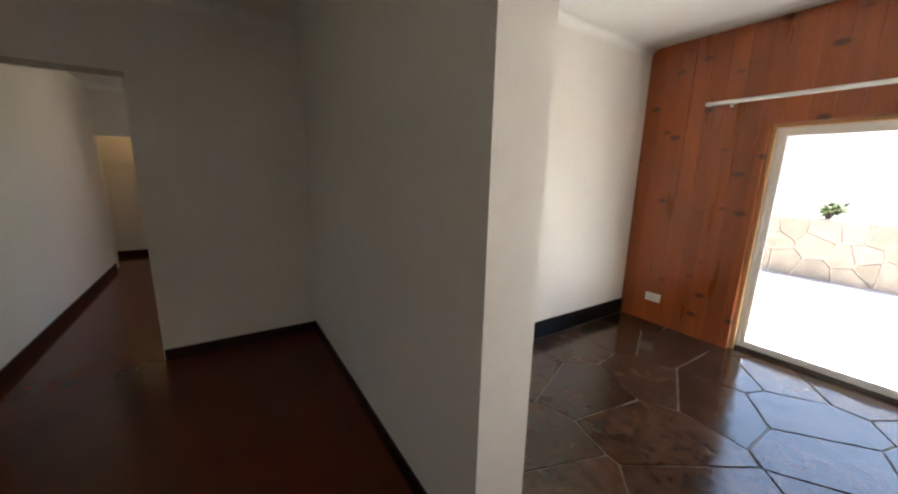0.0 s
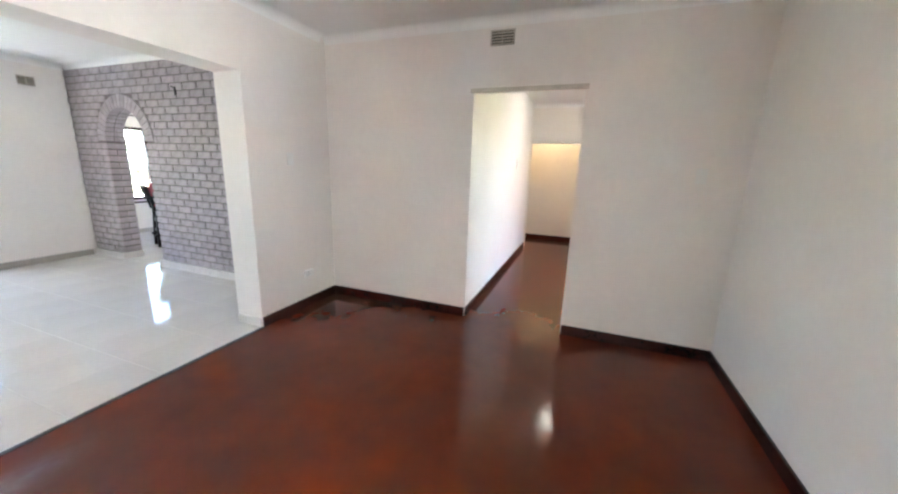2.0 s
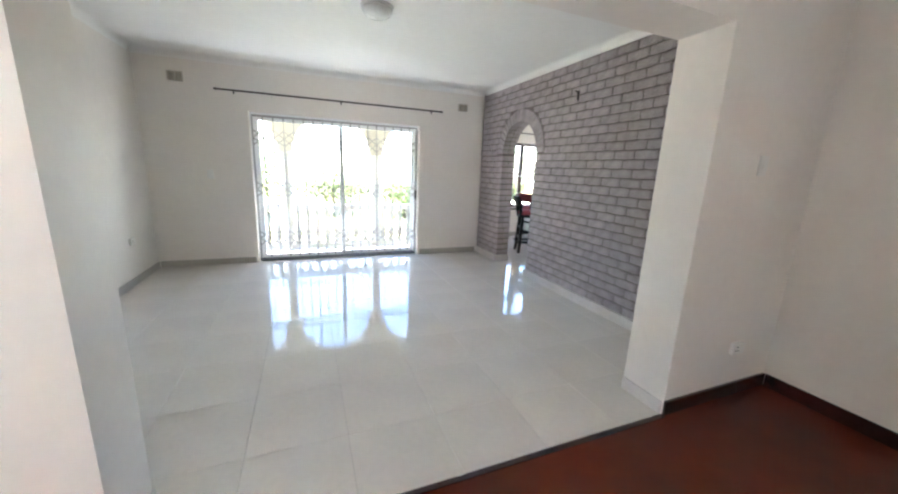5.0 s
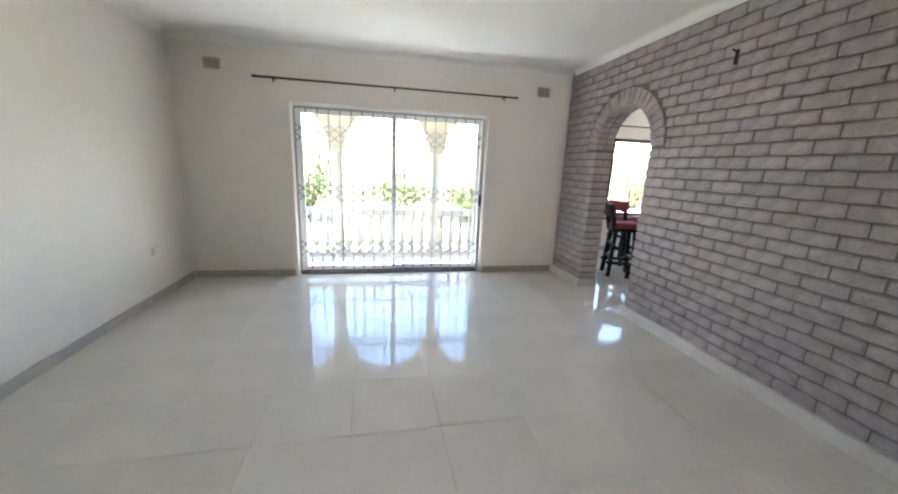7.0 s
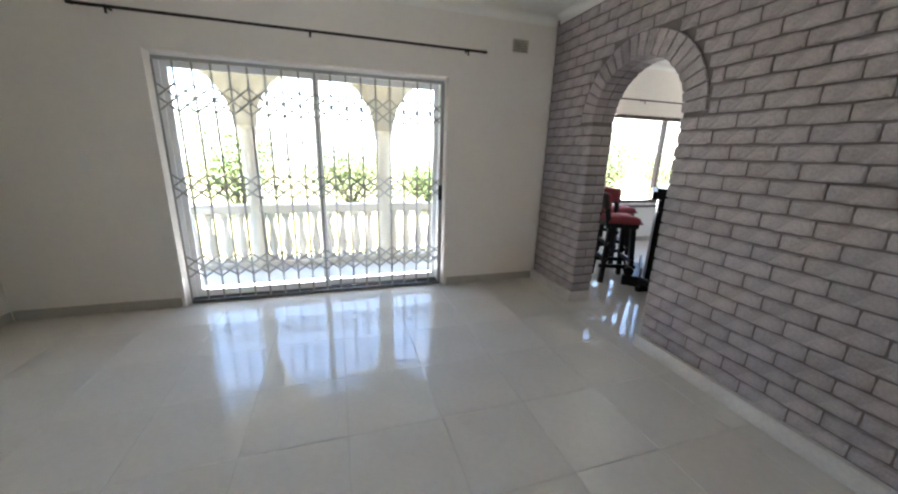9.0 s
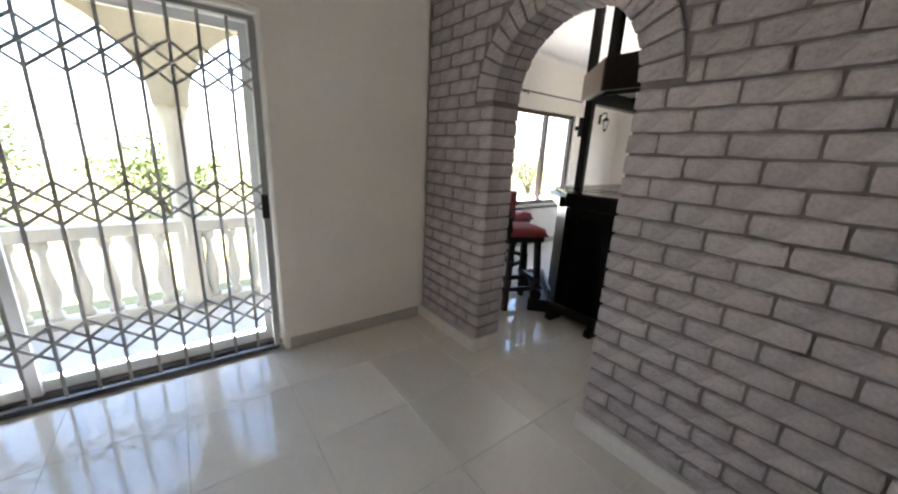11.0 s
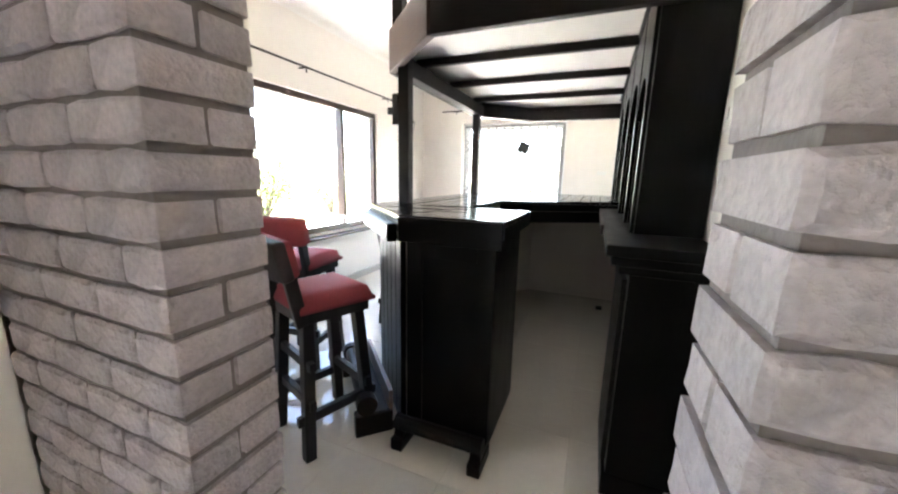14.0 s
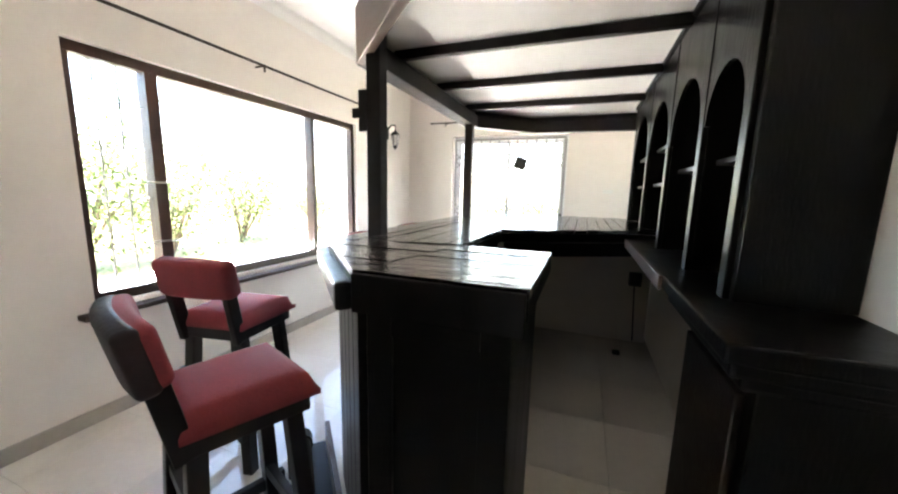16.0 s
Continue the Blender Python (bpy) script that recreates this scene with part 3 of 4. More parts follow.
def bar_window():
    d = tagged(thing("window_1", "wide brown timber window with three lights and burglar bars", "window", pose(0, 9.40, 0)), kind="structure")
    w = 0.06
    part("window_frame", box((W0, 0, WZ1 - w), (W1, 0.07, WZ1), 0.005), M_WINWOOD, d)
    part("window_frame", box((W0, 0, WZ0), (W1, 0.07, WZ0 + w), 0.005), M_WINWOOD, d)
    part("window_frame", box((W0, 0, WZ0 + w), (W0 + 0.045, 0.07, WZ1 - w), 0.005), M_WINWOOD, d)
    part("window_frame", box((W1 - 0.045, 0, WZ0 + w), (W1, 0.07, WZ1 - w), 0.005), M_WINWOOD, d)
    for x, hw in ((5.07, 0.035), (6.44, 0.024)):
        part("mullion", box((x - hw, -0.01, WZ0 + w), (x + hw, 0.08, WZ1 - w), 0.005), M_WINWOOD, d)
    for a, b in ((W0 + 0.045, 5.035), (5.105, 6.416), (6.464, W1 - 0.045)):
        g = part("pane", box((a, 0.032, WZ0 + w), (b, 0.038, WZ1 - w)), M_GLASS, d)
        g.visible_shadow = False
    for a, b in ((W0 + 0.045, 5.035), (6.475, W1 - 0.045)):
        for s in (0.33, 0.67):
            x = a + (b - a) * s
            part("burglar_bar", rod((x, 0.055, WZ0 + w), (x, 0.055, WZ1 - w), 0.005, 6), M_GATE, d)
        for z in (0.95, 1.25, 1.55, 1.8):
            part("burglar_bar", rod((a, 0.06, z), (b, 0.06, z), 0.004, 6), M_GATE, d)
    part("casement_stay", rod((4.99, -0.015, 1.35), (5.15, -0.02, 1.35), 0.006, 6), M_GATE, d)
    part("casement_stay", rod((4.99, -0.015, 0.98), (5.15, -0.02, 0.98), 0.006, 6), M_GATE, d)
    part("window_sill", box((W0 - 0.08, -0.12, WZ0 - 0.055), (W1 + 0.05, 0.0, WZ0 - 0.025), 0.006), M_WINWOOD, d, "dark brown timber window board")


bar_window()


# ---------------------------------------------------------------- wall fixtures
def curtain_rod(label, p0, p1, r, brackets, m, inward):
    d = thing("curtain_rod", label, "curtain rod")
    part("pole", rod(p0, p1, r, 10), m, d)
    a = (Vector(p1) - Vector(p0)).normalized()
    for p, s in ((p0, -1), (p1, 1)):
        part("finial", rod(Vector(p), Vector(p) + a * s * 0.035, r * 1.5, 10, r * 0.9), m, d)
    for s in brackets:
        c = Vector(p0).lerp(Vector(p1), s)
        bm = rod(c, c + Vector(inward), r * 0.8, 8)
        bm_rod(bm, c + Vector((0, 0, -0.045)), c + Vector((0, 0, r)), r * 0.8, 8)
        part("bracket", bm, m, d)


curtain_rod("long dark bronze curtain rod above the sliding door", (-0.44, 8.02, 2.325), (2.60, 8.02, 2.325), 0.011, (0.06, 0.5, 0.95), M_ROD, (0, 0.08, 0))
curtain_rod("dark bronze curtain rod above the bar window", (4.30, 9.27, 2.26), (7.30, 9.27, 2.26), 0.010, (0.05, 0.50, 0.97), M_ROD, (0, 0.09, 0))
curtain_rod("short dark curtain rod end beside the gated door", (8.33, 7.0, 2.27), (8.33, 8.95, 2.27), 0.010, (0.1, 0.9), M_ROD, (0.09, 0, 0))
curtain_rod("white curtain pole above the pine wall door", (-1.6, -3.17, 2.22), (1.70, -3.17, 2.22), 0.017, (0.05, 0.5, 0.95), M_WHITE, (0, -0.10, 0))


def air_vent(m, w=0.165, h=0.115):
    d = thing("air_vent", "small louvred plaster air vent high on the wall", "air vent", m, "plaster air vents")
    part("backing", box((-w / 2, -0.004, -h / 2), (w / 2, -0.001, h / 2)), M_VENTHOLE, d)
    for a, b in (((-w / 2, -h / 2), (w / 2, -h / 2 + 0.012)), ((-w / 2, h / 2 - 0.012), (w / 2, h / 2)), ((-w / 2, -h / 2 + 0.012), (-w / 2 + 0.012, h / 2 - 0.012)), ((w / 2 - 0.012, -h / 2 + 0.012), (w / 2, h / 2 - 0.012)), ((-0.005, -h / 2 + 0.012), (0.005, h / 2 - 0.012))):
        part("frame", box((a[0], -0.014, a[1]), (b[0], -0.003, b[1]), 0.002), M_VENT, d)
    for i in range(4):
        z = -h / 2 + 0.022 + i * (h - 0.03) / 4
        part("slat", box((-w / 2 + 0.012, -0.012, z), (w / 2 - 0.012, -0.004, z + 0.011)), M_VENT, d)


air_vent(pose(-0.89, 8.10, 2.435))
air_vent(pose(3.015, 8.10, 2.435))
air_vent(pose(PASS_X, 1.855, 2.60, 0, 0, -90), 0.21, 0.12)


def socket(label, m, w=0.115, h=0.075, kind="plug_socket"):
    d = thing(kind, label, kind.replace("_", " "), m)
    dp = 0.010 if kind == "light_switch" else 0.026
    part("plate", box((-w / 2, -dp, -h / 2), (w / 2, -0.0005, h / 2), 0.004), M_PLASTIC, d)
    if kind == "light_switch":
        part("rocker", box((-0.014, -0.015, -0.022), (0.014, -0.010, 0.022), 0.002), M_PLASTIC, d)
    else:
        for dx, dz in ((0, 0.014), (-0.012, -0.010), (0.012, -0.010)):
            part("pin_hole", rod((dx - 0.02, -dp - 0.0008, dz), (dx - 0.02, -dp + 0.0002, dz), 0.005, 8), M_VENTHOLE, d)
        part("rocker", box((0.025, -dp - 0.004, -0.014), (0.042, -dp, 0.014), 0.002), M_PLASTIC, d)


sk = "white plastic plug socket low on the cream wall"
socket(sk, pose(3.17, 3.72, 0.36))
socket(sk, pose(-1.31, 7.40, 0.50, 0, 0, 90))
socket("cream plastic double plug socket on the pine boards", pose(1.98, -3.245, 0.29, 0, 0, 180), 0.15, 0.085)
sw = "white plastic light switch on the cream wall"
socket(sw, pose(PASS_X, 0.235, 1.50, 0, 0, -90), 0.075, 0.115, "light_switch")
socket(sw, pose(3.02, 3.72, 1.53), 0.075, 0.115, "light_switch")
socket(sw, pose(-0.62, 8.10, 1.25), 0.075, 0.115, "light_switch")
socket("white plastic light switch beside the bar shelves", pose(4.62, 6.25, 1.53, 0, 0, 180), 0.075, 0.115, "light_switch")
socket("white plastic light switch beside the gated door", pose(8.42, 6.62, 1.38, 0, 0, -90), 0.12, 0.05, "light_switch")
socket("dim metal switch plate on the passage wall", pose(6.0, 2.09, 1.58), 0.09, 0.16, "light_switch")

lamp = thing("ceiling_light", "round white opal flush ceiling light, off", "ceiling light", pose(1.17, 5.70, H))
part("base", lathe([(0.13, -0.02), (0.135, -0.001)], 28), M_WHITE, lamp)
part("shade", lathe([(0.02, -0.088), (0.07, -0.082), (0.105, -0.062), (0.122, -0.035), (0.125, -0.02)], 28), M_LAMP, lamp, "opal glass shade")

pendant = thing("ceiling_light", "round opal ceiling light, lit, in the passage recess", "ceiling light", pose(7.90, 1.75, 2.68))
part("base", lathe([(0.07, -0.02), (0.075, -0.001)], 20), M_WHITE, pendant)
part("flex", rod((0, 0, -0.02), (0, 0, -0.12), 0.006, 8), M_WHITE, pendant)
globe = thing("ceiling_light", "round opal flush ceiling light, lit, on the passage ceiling", "ceiling light", pose(5.82, 1.19, 2.68))
part("base", lathe([(0.11, -0.02), (0.115, -0.001)], 28), M_WHITE, globe)
part("shade", lathe([(0.02, -0.060), (0.06, -0.056), (0.09, -0.044), (0.105, -0.030), (0.106, -0.02)], 28), M_GLOBE, globe, "glowing opal glass shade")

hook = thing("wall_bracket", "small black iron picture bracket on the brick wall", "bracket", pose(BF - 0.004, 5.79, 2.29))
part("back_plate", box((-0.008, -0.014, -0.05), (0.0, 0.014, 0.05), 0.003), M_BLACK, hook)
part("arm", rod((-0.006, 0, 0.03), (-0.05, 0, 0.045), 0.006, 8), M_BLACK, hook)


def lantern():
    d = thing("wall_lantern", "black iron coach lantern on the cream wall", "wall lantern", pose(7.78, 9.36, 2.06))
    part("back_plate", box((-0.03, -0.012, -0.07), (0.03, -0.0, 0.09), 0.004), M_BLACK, d)
    bm = rod((0, -0.01, 0.05), (0, -0.06, 0.11), 0.008, 8)
    bm_rod(bm, (0, -0.06, 0.11), (0, -0.12, 0.10), 0.008, 8)
    bm_rod(bm, (0, -0.12, 0.11), (0, -0.12, 0.03), 0.006, 8)
    part("arm", bm, M_BLACK, d)
    cap = lathe([(0.062, -0.02), (0.05, 0.005), (0.02, 0.025), (0.006, 0.05)], 8)
    part("cap", cap, M_BLACK, d, at=pose(0, -0.12, 0.0))
    part("glass", lathe([(0.03, -0.15), (0.052, -0.022)], 6), M_LAMP, d, "pale lantern glass", at=pose(0, -0.12, 0.0))
    part("base_cup", lathe([(0.006, -0.20), (0.022, -0.175), (0.034, -0.152)], 8), M_BLACK, d, at=pose(0, -0.12, 0.0))
    for k in range(6):
        a = k * math.pi / 3
        part("rib", rod((0.031 * math.cos(a), -0.12 + 0.031 * math.sin(a), -0.15), (0.054 * math.cos(a), -0.12 + 0.054 * math.sin(a), -0.02), 0.004, 6), M_BLACK, d)


lantern()
plate = thing("gate_plaque", "small dark square plaque hung at a tilt on the gate", "plaque", pose(8.452, 7.72, 1.73))
bm = box((-0.006, -0.075, -0.075), (0.006, 0.075, 0.075), 0.004)
bmesh.ops.rotate(bm, matrix=Matrix.Rotation(radians(20), 3, "X"), verts=bm.verts)
part("plaque_board", bm, M_BLACK, plate)
part("hook", rod((0.0, 0, 0.07), (0.012, 0, 0.13), 0.003, 6), M_BLACK, plate)

# ---------------------------------------------------------------- the bar counter
CT = 1.12
TOP = [(4.39, 6.98), (4.39, 7.46), (4.86, 7.93), (6.90, 7.95), (7.36, 7.45), (7.36, 6.26), (6.10, 6.26), (6.10, 6.55), (5.68, 7.33), (4.98, 7.34), (4.97, 6.98)]
counter = thing("bar_counter", "dark-stained timber home bar with plank front", "bar counter")


def top_planks():
    """The counter top as boards that butt along the run of the bar."""
    secs = [([(4.39, 6.98), (4.39, 7.46), (4.98, 7.34), (4.97, 6.98)]), ([(4.39, 7.46), (4.86, 7.93), (4.98, 7.34)]), ([(4.86, 7.93), (6.90, 7.95), (6.62, 7.33), (4.98, 7.34)]),
            ([(6.90, 7.95), (7.36, 7.45), (7.36, 6.26), (6.10, 6.26), (6.10, 6.55), (5.68, 7.33), (6.62, 7.33)])]
    for k, s in enumerate(secs):
        poly = [Vector(p) for p in s]
        c = sum(poly, Vector((0, 0))) / len(poly)
        ax = Vector((1, 0)) if k in (0, 1) else Vector((0, 1))
        lo, hi = min(p.dot(ax) for p in poly), max(p.dot(ax) for p in poly)
        n = max(2, round((hi - lo) / 0.075))
        st = (hi - lo) / n
        for i in range(n):
            a, b = lo + i * st + 0.0028, lo + (i + 1) * st - 0.0028
            q = clip_poly(poly, ax * b, ax)
            q = clip_poly(q, ax * a, -ax) if len(q) > 2 else q
            if len(q) > 2:
                area = 0.5 * sum(q[j].x * q[(j + 1) % len(q)].y - q[(j + 1) % len(q)].x * q[j].y for j in range(len(q)))
                q = q if area > 0 else q[::-1]
                part("top_plank", prism([(p.x, p.y) for p in q], CT - 0.022, CT + random.uniform(-0.003, 0.002)), M_DARKTOP, counter)


part("top_core", prism(TOP, CT - 0.075, CT - 0.024), M_DARK, counter)
top_planks()
# heavy front edge rail below the top
FR = [(4.40, 7.50), (4.87, 7.97), (6.92, 7.99), (7.40, 7.47), (7.40, 6.27)]
for a, b in zip(FR, FR[1:]):
    part("edge_rail", bar_between((*a, CT - 0.085), (*b, CT - 0.085), 0.05, 0.085, 0.012), M_DARK, counter)
part("end_rail", box((4.372, 6.985, CT - 0.115), (4.389, 7.455, CT - 0.006), 0.004), M_DARK, counter)
# body: end pedestal, front cladding of grooved planks, inner return
part("end_pedestal", prism([(4.44, 7.02), (4.44, 7.44), (4.92, 7.34), (4.92, 7.02)], 0.05, CT - 0.076, 0.006), M_DARK, counter)
part("end_panel_stile", box((4.424, 7.02, 0.05), (4.439, 7.10, CT - 0.08), 0.003), M_DARK, counter)
part("end_panel_stile", box((4.424, 7.36, 0.05), (4.439, 7.44, CT - 0.08), 0.003), M_DARK, counter)
part("end_panel_rail", box((4.424, 7.10, 0.93), (4.439, 7.36, CT - 0.08), 0.003), M_DARK, counter)
FRONT = [(4.45, 7.455), (4.80, 7.80), (6.84, 7.80), (7.24, 7.40), (7.24, 6.27)]
for a, b in zip(FRONT, FRONT[1:]):
    A, B = Vector(a), Vector(b)
    n = max(1, round((B - A).length / 0.095))
    for i in range(n):
        p, q = A.lerp(B, (i + 0.03) / n), A.lerp(B, (i + 0.97) / n)
        part("cladding_plank", prism([(p.x, p.y), (q.x, q.y), (q.x + (A - B).y / (B - A).length * 0.028, q.y + (B - A).x / (B - A).length * 0.028), (p.x + (A - B).y / (B - A).length * 0.028, p.y + (B - A).x / (B - A).length * 0.028)], 0.04, CT - 0.13, 0.004),
             M_DARK, counter)
part("inner_frame", prism([(4.93, 7.34), (4.82, 7.77), (6.82, 7.77), (7.21, 7.38), (7.21, 6.27), (7.12, 6.27), (7.12, 7.30), (6.75, 7.66), (5.02, 7.66)], 0.0, CT - 0.076), M_WALL, counter, "cream painted inner bar wall")
part("inner_apron", prism([(5.66, 7.30), (6.08, 6.52), (6.12, 6.54), (5.70, 7.32)], CT - 0.16, CT - 0.076), M_DARK, counter)
part("inner_apron", box((4.99, 7.345, CT - 0.16), (5.66, 7.375, CT - 0.076)), M_DARK, counter)
# log foot rail round the base
part("foot_log", rod((4.36, 7.02, 0.115), (4.36, 7.46, 0.115), 0.038, 12), M_BEAM, counter, "round log foot rail")
for y in (7.045, 7.43):
    part("foot_block", bm_box(box((4.30, y - 0.03, 0.0), (4.46, y + 0.03, 0.06), 0.006), (4.33, y - 0.025, 0.05), (4.45, y + 0.025, 0.09)), M_BEAM, counter)
dg = Vector((1, 1)).normalized()
nrm = Vector((-1, 1)).normalized()
p0, p1 = Vector((4.44, 7.50)), Vector((4.88, 7.94))
a, b = p0 + nrm * 0.155, p1 + nrm * 0.155
part("foot_log", rod((*a, 0.165), (*b, 0.165), 0.042, 14), M_BEAM, counter, "round log foot rail")
a, b = p0 + nrm * 0.035, p1 + nrm * 0.035
part("foot_board", bar_between((*a, 0.17), (*b, 0.17), 0.022, 0.11, 0.004), M_FASCIA, counter, "paler brown foot board")
a, b = p0 + nrm * 0.085, p1 + nrm * 0.085
part("foot_shelf", bar_between((*a, 0.115), (*b, 0.115), 0.09, 0.016, 0.003), M_DARK, counter)
for s in (0.04, 0.96):
    c = p0.lerp(p1, s) + nrm * 0.095
    part("foot_block", bar_between((*(c - nrm * 0.07), 0.06), (*(c + nrm * 0.12), 0.06), 0.06, 0.118, 0.008), M_BEAM, counter)
    part("log_collar", rod((*(c + nrm * 0.06 - dg * 0.028), 0.165), (*(c + nrm * 0.06 + dg * 0.028), 0.165), 0.052, 14), M_BEAM, counter)

# ---------------------------------------------------------------- the canopy over the bar
canopy = thing("bar_canopy", "dark timber canopy with white soffit on slim posts above the bar", "bar canopy")
CAN = [(4.66, 6.26), (4.66, 7.44), (5.14, 7.94), (6.86, 7.95), (7.34, 7.44), (7.34, 6.26)]
CZ = 1.93
# The near diagonal board takes the paler brown.
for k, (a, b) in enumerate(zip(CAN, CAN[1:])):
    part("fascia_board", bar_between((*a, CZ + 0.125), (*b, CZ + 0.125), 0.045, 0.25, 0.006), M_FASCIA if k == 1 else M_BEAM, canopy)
INN = [(4.685, 6.28), (4.685, 7.43), (5.15, 7.915), (6.85, 7.925), (7.315, 7.43), (7.315, 6.28)]
part("soffit_panel", prism(INN, CZ + 0.15, CZ + 0.165), M_CEIL, canopy, "white painted soffit panel")
for x, yb in ((5.41, 7.90), (6.01, 7.90), (6.64, 7.90)):
    part("soffit_beam", box((x - 0.02, 6.52, CZ + 0.10), (x + 0.02, yb, CZ + 0.149), 0.006), M_BEAM, canopy)
part("edge_beam", bar_between((5.16, 7.88, CZ + 0.045), (6.84, 7.88, CZ + 0.045), 0.07, 0.10, 0.006), M_BEAM, canopy)
part("edge_beam", bar_between((6.84, 7.88, CZ + 0.045), (7.28, 7.40, CZ + 0.045), 0.07, 0.10, 0.006), M_BEAM, canopy)
part("edge_beam", bar_between((7.28, 7.40, CZ + 0.045), (7.28, 6.28, CZ + 0.045), 0.07, 0.10, 0.006), M_BEAM, canopy)
for x, y in ((5.06, 7.80), (6.70, 7.88)):
    part("post", box((x - 0.035, y - 0.035, CT), (x + 0.035, y + 0.035, CZ + 0.15), 0.006), M_BEAM, canopy)
part("post_bracket", bm_box(box((5.015, 7.83, 1.60), (5.03, 7.87, 1.78), 0.003), (5.01, 7.85, 1.66), (5.03, 7.90, 1.70)), M_BLACK, canopy, "small black iron hook plate")
for x, y in ((4.70, 7.42), (5.13, 7.88)):
    part("upper_post", box((x - 0.035, y - 0.035, CZ + 0.17), (x + 0.035, y + 0.035, 2.80), 0.004), M_BEAM, canopy)

# ---------------------------------------------------------------- back bar: base cabinet, ledge, arched shelves
base_cab = thing("base_cabinet", "black-stained timber base cabinet with stepped moulding", "cabinet")
part("carcass", box((4.45, 6.25, 0.0), (4.92, 6.52, 0.955), 0.006), M_DARK, base_cab)
part("plinth_board", box((4.44, 6.25, 0.0), (4.93, 6.535, 0.10), 0.005), M_DARK, base_cab)
part("door", box((4.49, 6.52, 0.13), (4.88, 6.54, 0.92), 0.005), M_BEAM, base_cab, "dark reddish-brown cabinet door")
part("moulding", box((4.42, 6.25, 0.955), (4.94, 6.56, 0.99), 0.010), M_DARK, base_cab)
part("moulding", box((4.395, 6.25, 0.99), (4.95, 6.59, 1.028), 0.010), M_DARK, base_cab)
ledge = thing("back_ledge", "varnished dark timber ledge along the bar back wall", "shelf ledge")
part("board", box((4.37, 6.251, 1.029), (6.098, 6.61, 1.07), 0.006), M_DARK, ledge)
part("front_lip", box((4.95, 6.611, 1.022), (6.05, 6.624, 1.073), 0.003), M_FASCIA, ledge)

hutch = thing("bar_shelves", "tall black timber shelf unit with arched bays, almost empty", "shelf unit")
HX = (4.74, 5.13, 5.68, 6.33, 7.10)
HZ0, HZ1 = 1.121, 2.06


def arch_fascia(x0, x1, y0, y1, z0, z1):
    """A flat head board with a round-arched cut below."""
    bm = bmesh.new()
    c, r = (x0 + x1) / 2, (x1 - x0) / 2 - 0.01
    rise = min(r, z1 - z0 - 0.04)
    pts = [(x0, z1), (x0, z0)] + [(c - r * math.cos(a), z0 + rise * math.sin(a)) for a in [i * math.pi / 14 for i in range(15)]] + [(x1, z0), (x1, z1)]
    f = bm.faces.new([bm.verts.new((x, y0, z)) for x, z in pts])
    ex = bmesh.ops.extrude_face_region(bm, geom=[f])
    bmesh.ops.translate(bm, vec=(0, y1 - y0, 0), verts=[g for g in ex["geom"] if isinstance(g, bmesh.types.BMVert)])
    bmesh.ops.triangulate(bm, faces=[g for g in bm.faces if len(g.verts) > 4])
    bmesh.ops.recalc_face_normals(bm, faces=bm.faces)
    return bm


for i, x in enumerate(HX):
    part("upright", box((x - 0.016, 6.255, HZ0 if x > 6.0 else 1.071), (x + 0.016, 6.495, HZ1), 0.003), M_DARK, hutch)
    part("face_stile", box((x - 0.024, 6.496, HZ0 if x > 6.0 else 1.071), (x + 0.024, 6.515, HZ1), 0.004), M_DARK, hutch)
part("end_panel", box((4.69, 6.252, 1.071), (4.718, 6.50, 2.79), 0.004), M_DARK, hutch)
part("back_panel", box((4.73, 6.251, 1.122), (7.11, 6.254, HZ1)), M_DARK, hutch)
for a, b in zip(HX, HX[1:]):
    part("arched_head", arch_fascia(a + 0.025, b - 0.025, 6.496, 6.512, 1.58, HZ1), M_DARK, hutch)
    for z in ((1.40, 1.62) if a > 5.5 else (1.45,)):
        part("shelf", box((a + 0.017, 6.256, z), (b - 0.017, 6.46, z + 0.02), 0.003), M_DARK, hutch)
part("top_board", box((4.72, 6.255, HZ1), (7.12, 6.53, HZ1 + 0.03), 0.005), M_DARK, hutch)

box1 = thing("junction_box", "black wall box with a hanging cable inside the bar", "junction box", pose(7.11, 6.40, 0.60))
part("case", box((-0.06, -0.05, -0.06), (0.0, 0.05, 0.06), 0.006), M_BLACK, box1)
part("cable", rod((-0.02, 0.0, -0.06), (-0.015, -0.03, -0.58), 0.006, 6), M_BLACK, box1)
plug = thing("plug", "small black plug lying on the floor", "plug", pose(6.76, 6.53, 0.0))
part("plug_body", box((-0.025, -0.03, 0.0), (0.025, 0.03, 0.035), 0.01), M_BLACK, plug)
part("pin", rod((0.0, 0.03, 0.017), (0.0, 0.055, 0.017), 0.004, 6), M_GATE, plug)


